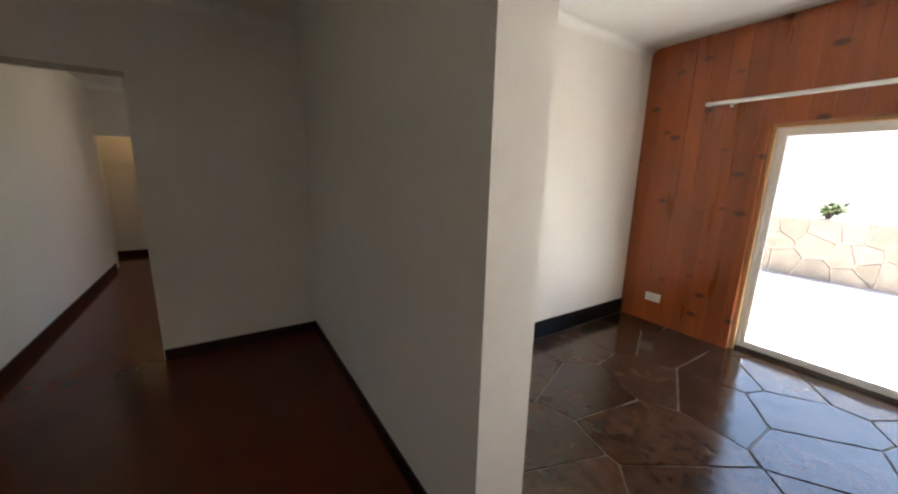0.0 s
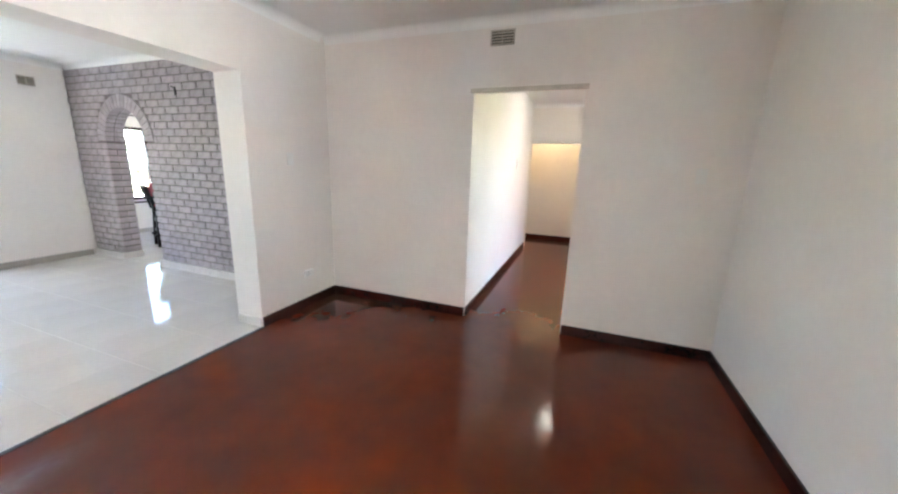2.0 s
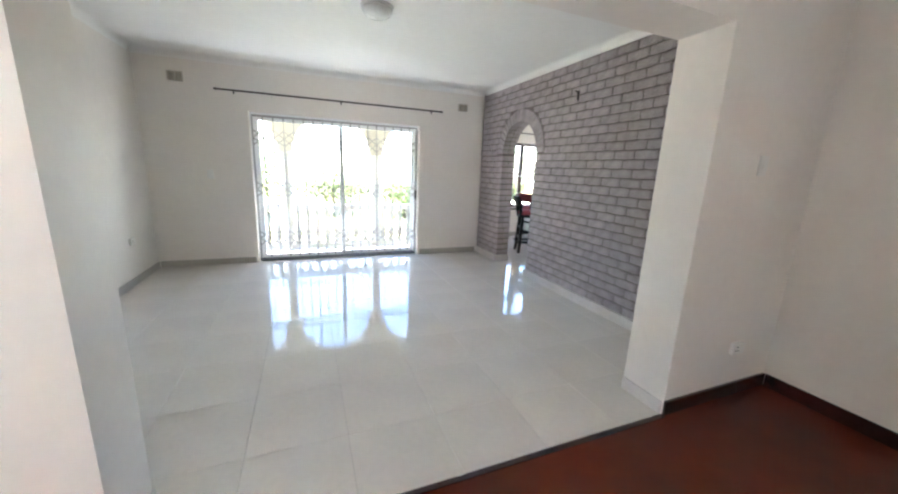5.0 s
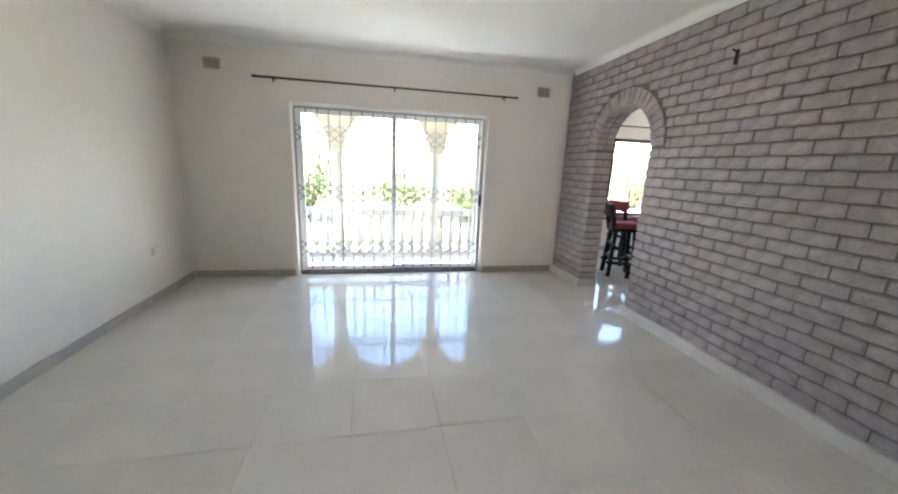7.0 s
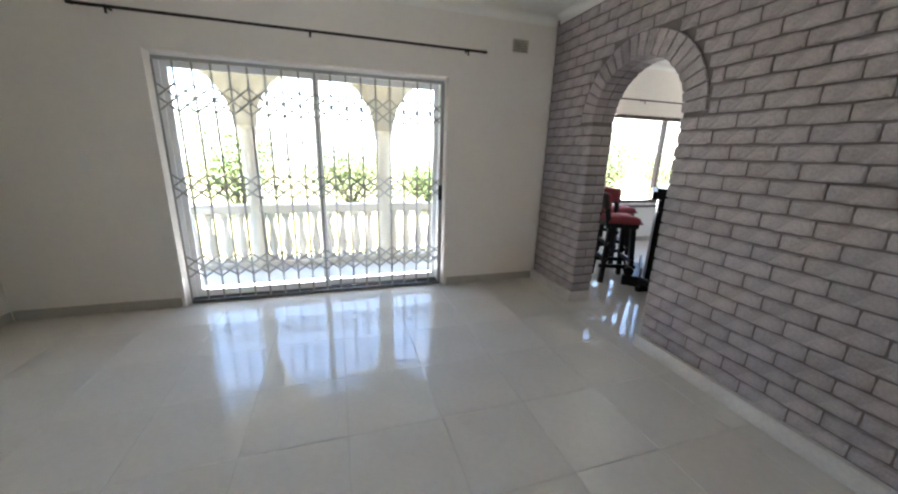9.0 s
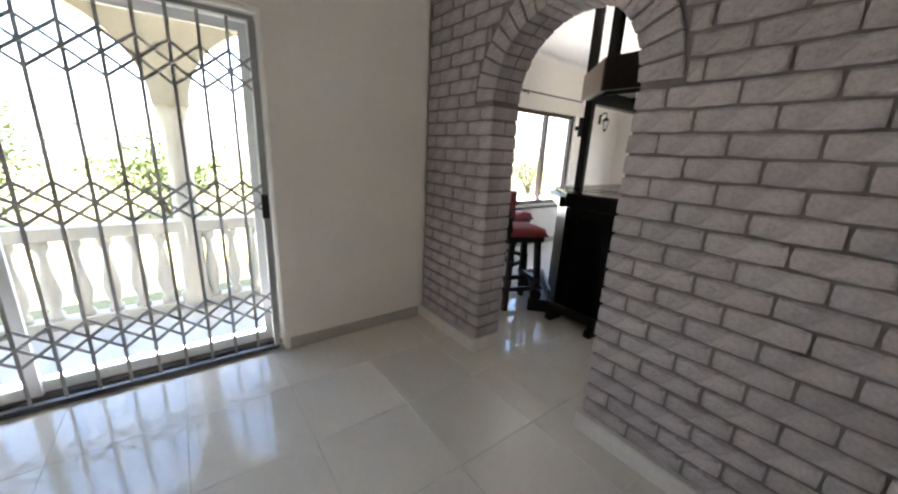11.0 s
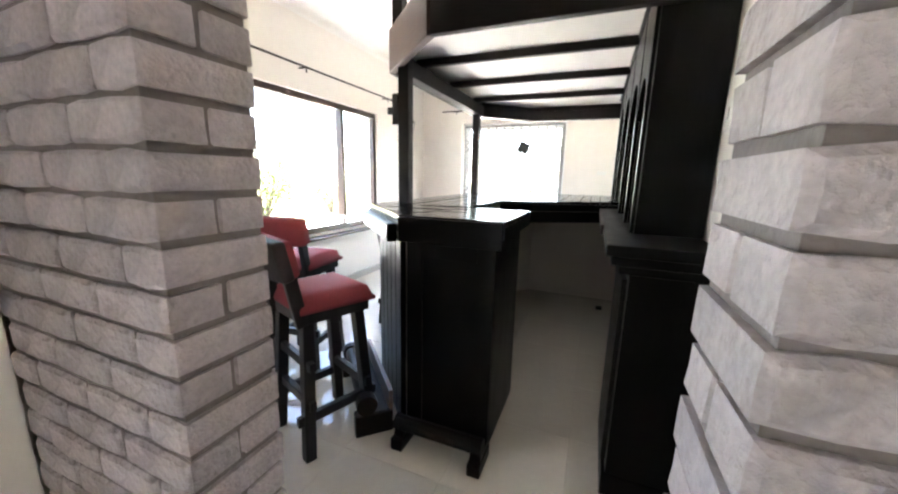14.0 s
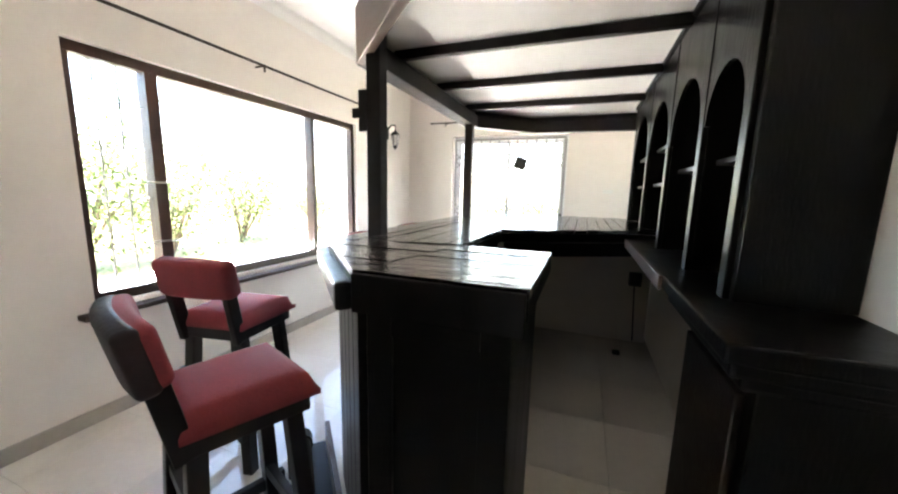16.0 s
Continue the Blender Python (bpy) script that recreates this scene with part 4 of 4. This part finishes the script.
# ---------------------------------------------------------------- bar stools
def cushion(w0, w1, d, z, h):
    """A padded seat: wider in front, with rounded edge and crown."""
    bm = bmesh.new()
    n = 14
    rows = []
    for j in range(n + 1):
        v = j / n
        row = []
        for i in range(n + 1):
            u = i / n
            w = w0 + (w1 - w0) * v
            eu, ev = min(u, 1 - u), min(v, 1 - v)
            e = min(1.0, min(eu, ev) / 0.14)
            hh = h * math.sqrt(max(0.0, 1 - (1 - e) ** 2)) * (0.86 + 0.14 * math.sin(math.pi * u) * math.sin(math.pi * v))
            row.append(bm.verts.new(((v - 0.5) * d, (u - 0.5) * w, z + hh)))
        rows.append(row)
    for a, b in zip(rows, rows[1:]):
        for i in range(n):
            f = bm.faces.new((a[i], b[i], b[i + 1], a[i + 1]))
            f.smooth = True
    edge = [e for e in bm.edges if e.is_boundary]
    ex = bmesh.ops.extrude_edge_only(bm, edges=edge)
    vs = [g for g in ex["geom"] if isinstance(g, bmesh.types.BMVert)]
    bmesh.ops.translate(bm, vec=(0, 0, -0.018), verts=vs)
    bmesh.ops.contextual_create(bm, geom=[g for g in ex["geom"] if isinstance(g, bmesh.types.BMEdge)])
    bmesh.ops.recalc_face_normals(bm, faces=bm.faces)
    return bm


def padded_back(w, h, d):
    """A soft upright pad with a rounded, slightly bowed outline."""
    bm = box((-d / 2, -w / 2, -h / 2), (d / 2, w / 2, h / 2))
    bmesh.ops.subdivide_edges(bm, edges=[e for e in bm.edges if abs(e.verts[0].co.y - e.verts[1].co.y) > 0.1], cuts=7)
    for v in bm.verts:
        u = v.co.y / (w / 2)
        v.co.x -= 0.018 * (1 - u * u)
        if v.co.z > 0:
            v.co.z += 0.010 * (1 - u * u)
    bmesh.ops.bevel(bm, geom=[e for e in bm.edges if e.calc_face_angle(0) > 1.0], offset=min(0.026, d * 0.33), segments=4, affect="EDGES", profile=0.5)
    for f in bm.faces:
        f.smooth = True
    return bm


def bar_stool(m, label, board):
    """Faces local +x; four splayed square legs, double stretchers, padded seat and low padded back."""
    d = thing("bar_stool", label, "bar stool", m, "bar stools round the bar")
    sh = 0.70
    legs = [(-1, -1), (-1, 1), (1, -1), (1, 1)]
    for sx, sy in legs:
        part("leg", bar_between((sx * 0.165, sy * 0.165, 0.0), (sx * 0.125, sy * 0.125, sh - 0.02), 0.05, 0.05, 0.005), M_STOOL, d)
    for z, k in ((0.20, 0.153), (0.40, 0.142)):
        for s in (-1, 1):
            if z < 0.3:
                part("stretcher", bar_between((-k - 0.05, s * k, z), (k + 0.05, s * k, z), 0.028, 0.045, 0.003), M_STOOL, d)
            else:
                part("stretcher", bar_between((s * k, -k - 0.05, z - 0.13), (s * k, k + 0.05, z - 0.13), 0.028, 0.045, 0.003), M_STOOL, d)
    part("stretcher", bar_between((-0.14, -0.2, 0.46), (-0.14, 0.2, 0.46), 0.028, 0.04, 0.003), M_STOOL, d)
    part("seat_frame", prism([(-0.16, -0.155), (0.17, -0.17), (0.17, 0.17), (-0.16, 0.155)], sh - 0.055, sh, 0.006), M_STOOL, d)
    seat = part("seat", cushion(0.33, 0.38, 0.36, sh + 0.016, 0.066), M_VELVET, d, "red velvet padded seat")
    seat.matrix_basis = pose(0.015, 0, 0)
    for s in (-1, 1):
        part("back_post", bar_between((-0.150, s * 0.140, sh - 0.06), (-0.208, s * 0.146, sh + 0.24), 0.032, 0.055, 0.006), M_STOOL, d)
    bk = part("backrest", padded_back(0.37, 0.165, 0.078), M_VELVET, d, "red padded backrest wrapped over the posts", at=pose(-0.205, 0, sh + 0.245, 0, -12, 0))
    if board is not M_VELVET:
        part("back_cover", padded_back(0.380, 0.174, 0.052), board, bk, "worn dark brown leather back cover", at=pose(-0.018, 0, 0))
    return d


stool = bar_stool(pose(4.31, 7.86, 0, 0, 0, -21), "dark wooden bar stool with red padded seat, close to the bar", M_LEATHER)
bar_stool(pose(4.80, 8.45, 0, 0, 0, 10), "dark wooden bar stool with red seat and back, under window", M_VELVET)
copies = ((5.72, 8.16, -86, "dark wooden bar stool pulled up to the bar front"),
          (6.55, 8.16, -95, "dark wooden bar stool pulled up to the bar front"))
for x, y, a, lab in copies:
    tagged(copy_thing(stool, pose(x, y, 0, 0, 0, a)), lab)

# ---------------------------------------------------------------- veranda and garden
VY = 9.45
AX = (-1.36, 0.24, 1.84, 3.44)


def veranda_arcade():
    """White arcade of round arches over columns."""
    bm = bmesh.new()
    pts = []
    r, sp = 0.68, 1.64
    cs = [(a + b) / 2 for a, b in zip(AX, AX[1:])]
    pts = [(-2.9, 2.75), (-2.9, sp)]
    for c in cs:
        pts += [(c - r * math.cos(a), sp + r * math.sin(a)) for a in [i * math.pi / 16 for i in range(17)]]
    pts += [(3.50, sp), (3.50, 2.75)]
    pts = [p for i, p in enumerate(pts) if i == 0 or p != pts[i - 1]]
    f = bm.faces.new([bm.verts.new((x, VY, z)) for x, z in pts])
    ex = bmesh.ops.extrude_face_region(bm, geom=[f])
    bmesh.ops.translate(bm, vec=(0, 0.2, 0), verts=[g for g in ex["geom"] if isinstance(g, bmesh.types.BMVert)])
    bmesh.ops.triangulate(bm, faces=[g for g in bm.faces if len(g.verts) > 4])
    bmesh.ops.recalc_face_normals(bm, faces=bm.faces)
    return bm


arcade = tagged(thing("veranda_arcade", "white plastered veranda arches on round columns", "arcade"), kind="structure")
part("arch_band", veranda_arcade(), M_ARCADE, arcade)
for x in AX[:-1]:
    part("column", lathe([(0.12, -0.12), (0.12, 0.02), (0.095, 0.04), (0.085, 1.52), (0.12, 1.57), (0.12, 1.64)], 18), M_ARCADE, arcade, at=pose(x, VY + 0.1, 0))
struct("roof_veranda", box((-3.0, 8.40, 2.75), (3.60, 9.80, 2.95)), M_ARCADE, "white boarded veranda roof", "roof")
struct("roof_house", box((-3.2, -4.4, 3.10), (9.2, 9.80, 3.25)), M_ROOF, "red tiled house roof", "roof")
rail = tagged(thing("balustrade", "white cast balustrade with turned balusters along the veranda", "balustrade"), kind="structure")
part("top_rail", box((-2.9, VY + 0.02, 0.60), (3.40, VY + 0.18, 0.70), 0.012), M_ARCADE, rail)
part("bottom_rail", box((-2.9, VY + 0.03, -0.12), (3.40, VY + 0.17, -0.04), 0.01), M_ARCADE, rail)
bal = mesh_of(lathe([(0.05, -0.04), (0.05, 0.0), (0.03, 0.03), (0.05, 0.10), (0.062, 0.18), (0.045, 0.30), (0.028, 0.42), (0.028, 0.50), (0.048, 0.54), (0.05, 0.60)], 12), "baluster", M_ARCADE)
x = -2.75
while x < 3.35:
    if min(abs(x - c) for c in AX) > 0.13:
        b = new("baluster", bal)
        b.parent, b.matrix_basis = rail, pose(x, VY + 0.1, 0)
    x += 0.175


def bush(m, r, h, n, label, seed):
    """A shrub: forked stems and a loose crown of many small leaves."""
    rng = random.Random(seed)
    d = thing("bush", label, "bush", m)
    bm = bmesh.new()
    tips = []
    for k in range(9):
        a = rng.uniform(0, 6.28)
        q = Vector((math.cos(a) * r * rng.uniform(0.2, 0.8), math.sin(a) * r * rng.uniform(0.2, 0.8), h * rng.uniform(0.45, 0.95)))
        mid = q * 0.5 + Vector((rng.uniform(-0.1, 0.1), rng.uniform(-0.1, 0.1), 0.1))
        bm_rod(bm, (0, 0, 0), mid, 0.035, 6, 0.022)
        bm_rod(bm, mid, q, 0.022, 6, 0.006)
        tips += [q, mid, q.lerp(mid, 0.4)]
    part("stems", bm, M_BARK, d)

    def leaves(count, size, mt, name):
        vs, fs = [], []
        for _ in range(count):
            c = rng.choice(tips)
            p = c + Vector((rng.gauss(0, r * 0.24), rng.gauss(0, r * 0.24), rng.gauss(0, h * 0.15)))
            p.z = max(p.z, 0.03)
            t = Vector((rng.uniform(-1, 1), rng.uniform(-1, 1), rng.uniform(-0.6, 0.8))).normalized()
            s = t.cross(Vector((rng.uniform(-1, 1), rng.uniform(-1, 1), 1))).normalized()
            L, W = size * rng.uniform(0.7, 1.4), size * 0.32
            i = len(vs)
            vs += [p, p + t * L * 0.5 + s * W, p + t * L, p + t * L * 0.5 - s * W]
            fs.append((i, i + 1, i + 2, i + 3))
        me = bpy.data.meshes.new(name)
        me.from_pydata([tuple(v) for v in vs], [], fs)
        me.materials.append(mt)
        o = new(name, me)
        o.parent = d
        tagged(o, kind="stuff")

    leaves(n, 0.095, M_LEAF, "crown")


GZ = -0.32
for i, (x, y, r, h) in enumerate(((7.0, 15.2, 1.5, 3.3), (8.9, 15.8, 1.7, 3.0), (11.2, 16.4, 1.6, 2.6), (15.0, 17.0, 2.2, 2.3), (19, 16, 2.0, 2.4), (1.6, 15.5, 1.8, 1.9), (-1.2, 15.0, 1.6, 2.4), (3.9, 15.0, 1.2, 1.6), (-4.0, 14.5, 1.7, 2.2))):
    bush(pose(x, y, GZ), r, h, 4200, "green garden shrub in hazy sun", 20 + i)
bush(pose(12.5, 8.3, GZ), 1.2, 2.0, 1200, "green shrub beyond the gated door", 52)
bush(pose(1.62, -7.75, 0.96), 0.2, 0.2, 160, "low planting on top of the stone wall", 53)

struct("wall_garden", box((-12, -11.2, -0.32), (8, -11.0, 3.4)), M_EXT, "tall white garden wall in sun", "garden wall")
struct("wall_garden_far", box((-40, 40, -0.32), (60, 40.3, 3.0)), M_EXT, "pale boundary wall far across the garden", "garden wall")
house = thing("neighbour_house", "white neighbouring house with a red tiled roof", "house", pose(0.5, -17.5, -0.32))
part("wall", box((-6, -3, 0), (6, 3, 4.4)), M_EXT, house)
part("roof", prism([(-6.4, -3.4), (6.4, -3.4), (6.4, 3.4), (-6.4, 3.4)], 4.4, 4.6), M_ROOF, house)
ridge = bmesh.new()
rv = [ridge.verts.new(c) for c in ((-6.4, -3.4, 4.6), (6.4, -3.4, 4.6), (6.4, 3.4, 4.6), (-6.4, 3.4, 4.6), (-4, 0, 6.2), (4, 0, 6.2))]
for q in ((0, 1, 5, 4), (1, 2, 5), (2, 3, 4, 5), (3, 0, 4), (3, 2, 1, 0)):
    ridge.faces.new([rv[i] for i in q])
part("roof_hip", ridge, M_ROOF, house)
stone_wall = struct("wall_stone", box((-6, -8.05, -0.32), (5, -7.55, 0.96)), M_PLINTH, "low pale fieldstone retaining wall", "stone wall")

# ---------------------------------------------------------------- pieces: stones, boards, tiles, bricks
for poly in crazy(-3.2, 3.2, -0.03, 0.955, 0.34, 0.02, 7):
    bm = prism(poly, 0, 0.03)
    bmesh.ops.transform(bm, matrix=Matrix.Translation((0, -7.55, 0)) @ Matrix.Rotation(radians(90), 4, "X") @ Matrix.Scale(-1, 4, (0, 0, 1)), verts=bm.verts)
    bmesh.ops.recalc_face_normals(bm, faces=bm.faces)
    part("stone", bm, M_STONE, stone_wall)

for poly in crazy(-2.58, 2.31, -3.42, -0.06, 0.55, 0.009, 3):
    part("stone", prism(poly, -0.008, random.uniform(-0.001, 0.002)), M_SLATE, floor_slate)

bw = 0.142
x = 2.335
k = 0
while x > -2.6:
    a, b = max(x - bw + 0.0012, -2.6), x
    z0 = 0.0
    if b > DX0 and a < DX1:
        z0 = DH + 0.002
        if a < DX1 < b:
            part("board", box((DX1 + 0.001, -3.268, 0.0), (b, -3.246, DH + 0.001), 0.0015), M_PINE, wall_pine)
        if a < DX0 < b:
            part("board", box((a, -3.268, 0.0), (DX0 - 0.001, -3.246, DH + 0.001), 0.0015), M_PINE, wall_pine)
    part("board", box((a, -3.268, z0), (b, -3.246 + 0.001 * (k % 3), 2.838), 0.0015), M_PINE, wall_pine, at=pose(0, 0, 0))
    x -= bw
    k += 1

TS = 0.50


def lay_tiles(floor, x0, x1, y0, y1, ox, oy):
    meshes = {}
    i0, j0 = math.floor((x0 - ox) / TS), math.floor((y0 - oy) / TS)
    for i in range(i0, math.ceil((x1 - ox) / TS)):
        for j in range(j0, math.ceil((y1 - oy) / TS)):
            a, b = max(x0, ox + i * TS + 0.0006), min(x1, ox + (i + 1) * TS - 0.0006)
            c, e = max(y0, oy + j * TS + 0.0006), min(y1, oy + (j + 1) * TS - 0.0006)
            if b - a < 0.02 or e - c < 0.02:
                continue
            key = (round(b - a, 3), round(e - c, 3))
            if key not in meshes:
                w, h = key
                bm = bmesh.new()
                s = 0.0012
                lo = [bm.verts.new((u * w / 2, v * h / 2, -0.0055)) for u, v in ((-1, -1), (1, -1), (1, 1), (-1, 1))]
                md = [bm.verts.new((u * w / 2, v * h / 2, -s)) for u, v in ((-1, -1), (1, -1), (1, 1), (-1, 1))]
                hi = [bm.verts.new((u * (w / 2 - s), v * (h / 2 - s), 0)) for u, v in ((-1, -1), (1, -1), (1, 1), (-1, 1))]
                bm.faces.new(hi)
                for q in range(4):
                    r = (q + 1) % 4
                    bm.faces.new((lo[q], lo[r], md[r], md[q])), bm.faces.new((md[q], md[r], hi[r], hi[q]))
                meshes[key] = mesh_of(bm, "tile", M_TILE)
            t = new("tile", meshes[key])
            t.parent, t.matrix_basis = floor, pose((a + b) / 2, (c + e) / 2, 0)


lay_tiles(floor_lr, -1.31, 3.40, 3.724, 8.10, 0.22, 4.17)
lay_tiles(floor_bar, 3.40, 8.42, 6.25, 9.36, 0.22, 4.17)

# bricks of the arch wall
CH, BL, J = 0.0880, 0.240, 0.0105
brick_meshes = {}


def brick_mesh(depth, length, height, seed):
    """A brick with rounded, slightly uneven edges; local x is depth behind the face."""
    rng = random.Random(seed)
    e = 0.009
    bm = bmesh.new()
    ky = max(2, round(length / 0.05))
    rim = [(-1 + 2 * i / ky, -1) for i in range(ky)] + [(1, -1), (1, 0)] + [(1 - 2 * i / ky, 1) for i in range(ky)] + [(-1, 1), (-1, 0)]
    fr, md, bk = [], [], []
    for u, v in rim:
        jy, jz, jx = rng.uniform(-0.002, 0.002), rng.uniform(-0.0022, 0.0022), rng.uniform(-0.0012, 0.0012)
        cut = 0.75 if abs(u) == 1 and abs(v) == 1 else 1.0
        fr.append(bm.verts.new((jx, u * (length / 2 - e * 1.2) * (0.985 if cut < 1 else 1) + jy, v * (height / 2 - e * (1.4 if cut < 1 else 1)) + jz)))
        md.append(bm.verts.new((e * 0.9, u * length / 2 * (0.985 if cut < 1 else 1) + jy, v * (height / 2 - (0.004 if cut < 1 else 0)) + jz)))
        bk.append(bm.verts.new((depth, u * length / 2 + jy, v * (height / 2 - (0.004 if cut < 1 else 0)) + jz)))
    n = len(rim)
    mid = bm.verts.new((-0.0005, rng.uniform(-0.03, 0.03), rng.uniform(-0.01, 0.01)))
    for q in range(n):
        r = (q + 1) % n
        bm.faces.new((mid, fr[q], fr[r]))
        bm.faces.new((md[q], md[r], fr[r], fr[q])), bm.faces.new((bk[q], bk[r], md[r], md[q]))
    bm.faces.new(bk[::-1])
    bmesh.ops.recalc_face_normals(bm, faces=bm.faces)
    return mesh_of(bm, "brick", M_BRICK)


loose = []


def lay(y0, y1, z0, z1, x0=BF, depth=0.05):
    if y1 - y0 < 0.03 or z1 - z0 < 0.02:
        return
    loose.append((x0, (y0 + y1) / 2, (z0 + z1) / 2, depth, round(y1 - y0, 2), round(z1 - z0, 3)))


row = 0
z = 0.105
RO = AR + 0.175
while z < H - 0.02:
    z1 = min(z + CH - J, H - 0.004)
    zm = (z + z1) / 2
    spans = []
    if zm < ASP:
        spans = [(Y_LO, AY - AR, "R"), (AY + AR, Y_HI, "L")]
    elif zm < ASP + RO:
        half = math.sqrt(max(0, RO ** 2 - (zm - ASP - 0.02) ** 2))
        spans = [(Y_LO, AY - half - 0.008, ""), (AY + half + 0.008, Y_HI, "")]
    else:
        spans = [(Y_LO, Y_HI, "")]
    for s0, s1, jamb in spans:
        off = (row % 2) * BL / 2
        if jamb == "R":
            first = 0.115 if row % 2 else 0.23
            lay(s1 - first, s1, z, z1, BF, 0.112 if row % 2 == 0 else 0.226)
            if row % 2 == 0:
                lay(s1 - 0.112, s1, z, z1, BF + 0.122, 0.104)
            e = s1 - first - J
            while e > s0 + 0.03:
                lay(max(s0, e - BL + J), e, z, z1)
                e -= BL
        elif jamb == "L":
            first = 0.115 if row % 2 else 0.23
            lay(s0, s0 + first, z, z1, BF, 0.112 if row % 2 == 0 else 0.226)
            if row % 2 == 0:
                lay(s0, s0 + 0.112, z, z1, BF + 0.122, 0.104)
            e = s0 + first + J
            while e < s1 - 0.03:
                lay(e, min(s1, e + BL - J), z, z1)
                e += BL
        else:
            n0 = AY - AR - (0.115 if row % 2 else 0.23) - J - BL * 40
            e = n0
            while e < s1:
                a, b = max(e + J, s0), min(e + BL, s1)
                lay(a, b, z, z1)
                e += BL
    z += CH
    row += 1

loose.sort(key=lambda q: abs(q[1] - 6.7) + 0.3 * abs(q[2] - 1.2))
rngb = random.Random(5)
rest_v, rest_f = [], []
for idx, (bx, by, bz, dp, ly, lz) in enumerate(loose):
    key = (round(dp, 3), ly, lz, rngb.randrange(4))
    if key not in brick_meshes:
        brick_meshes[key] = brick_mesh(dp, ly, lz, len(brick_meshes))
    ox = rngb.uniform(-0.003, 0.002)
    if idx < 300:
        b = new("brick", brick_meshes[key])
        b.parent, b.matrix_basis = wall_brick, pose(bx + ox, by, bz)
    else:
        i = len(rest_v)
        me = brick_meshes[key]
        rest_v += [(v.co.x + bx + ox, v.co.y + by, v.co.z + bz) for v in me.vertices]
        rest_f += [tuple(i + k for k in p.vertices) for p in me.polygons]
me = bpy.data.meshes.new("brickwork")
me.from_pydata(rest_v, [], rest_f)
me.materials.append(M_BRICK)
rest = tagged(new("brickwork", me), "painted bricks of the upper and far wall", kind="stuff")
rest.parent = wall_brick

# voussoirs round the arch
NV = 21
for k in range(NV):
    a0, a1 = math.pi * k / NV + 0.010, math.pi * (k + 1) / NV - 0.010
    for x0, x1, r1 in ((BF - 0.004, BF + 0.108, AR + 0.165), (BF + 0.118, BF + 0.228, AR + 0.11)):
        bm = bmesh.new()
        jr = rngb.uniform(-0.004, 0.004)
        pts = [(AR + jr, a0), (AR + jr, a1), (r1, a1), (r1, a0)]
        fr = [bm.verts.new((x0 + 0.004 * (i > 1), AY - r * math.cos(a), ASP + r * math.sin(a))) for i, (r, a) in enumerate(pts)]
        bk = [bm.verts.new((x1, AY - r * math.cos(a), ASP + r * math.sin(a))) for r, a in pts]
        bm.faces.new(fr), bm.faces.new(bk[::-1])
        for q in range(4):
            bm.faces.new((fr[q], bk[q], bk[(q + 1) % 4], fr[(q + 1) % 4]))
        bmesh.ops.recalc_face_normals(bm, faces=bm.faces)
        bmesh.ops.bevel(bm, geom=list(bm.edges), offset=0.004, segments=1, affect="EDGES")
        part("arch_brick", bm, M_BRICK, wall_brick)
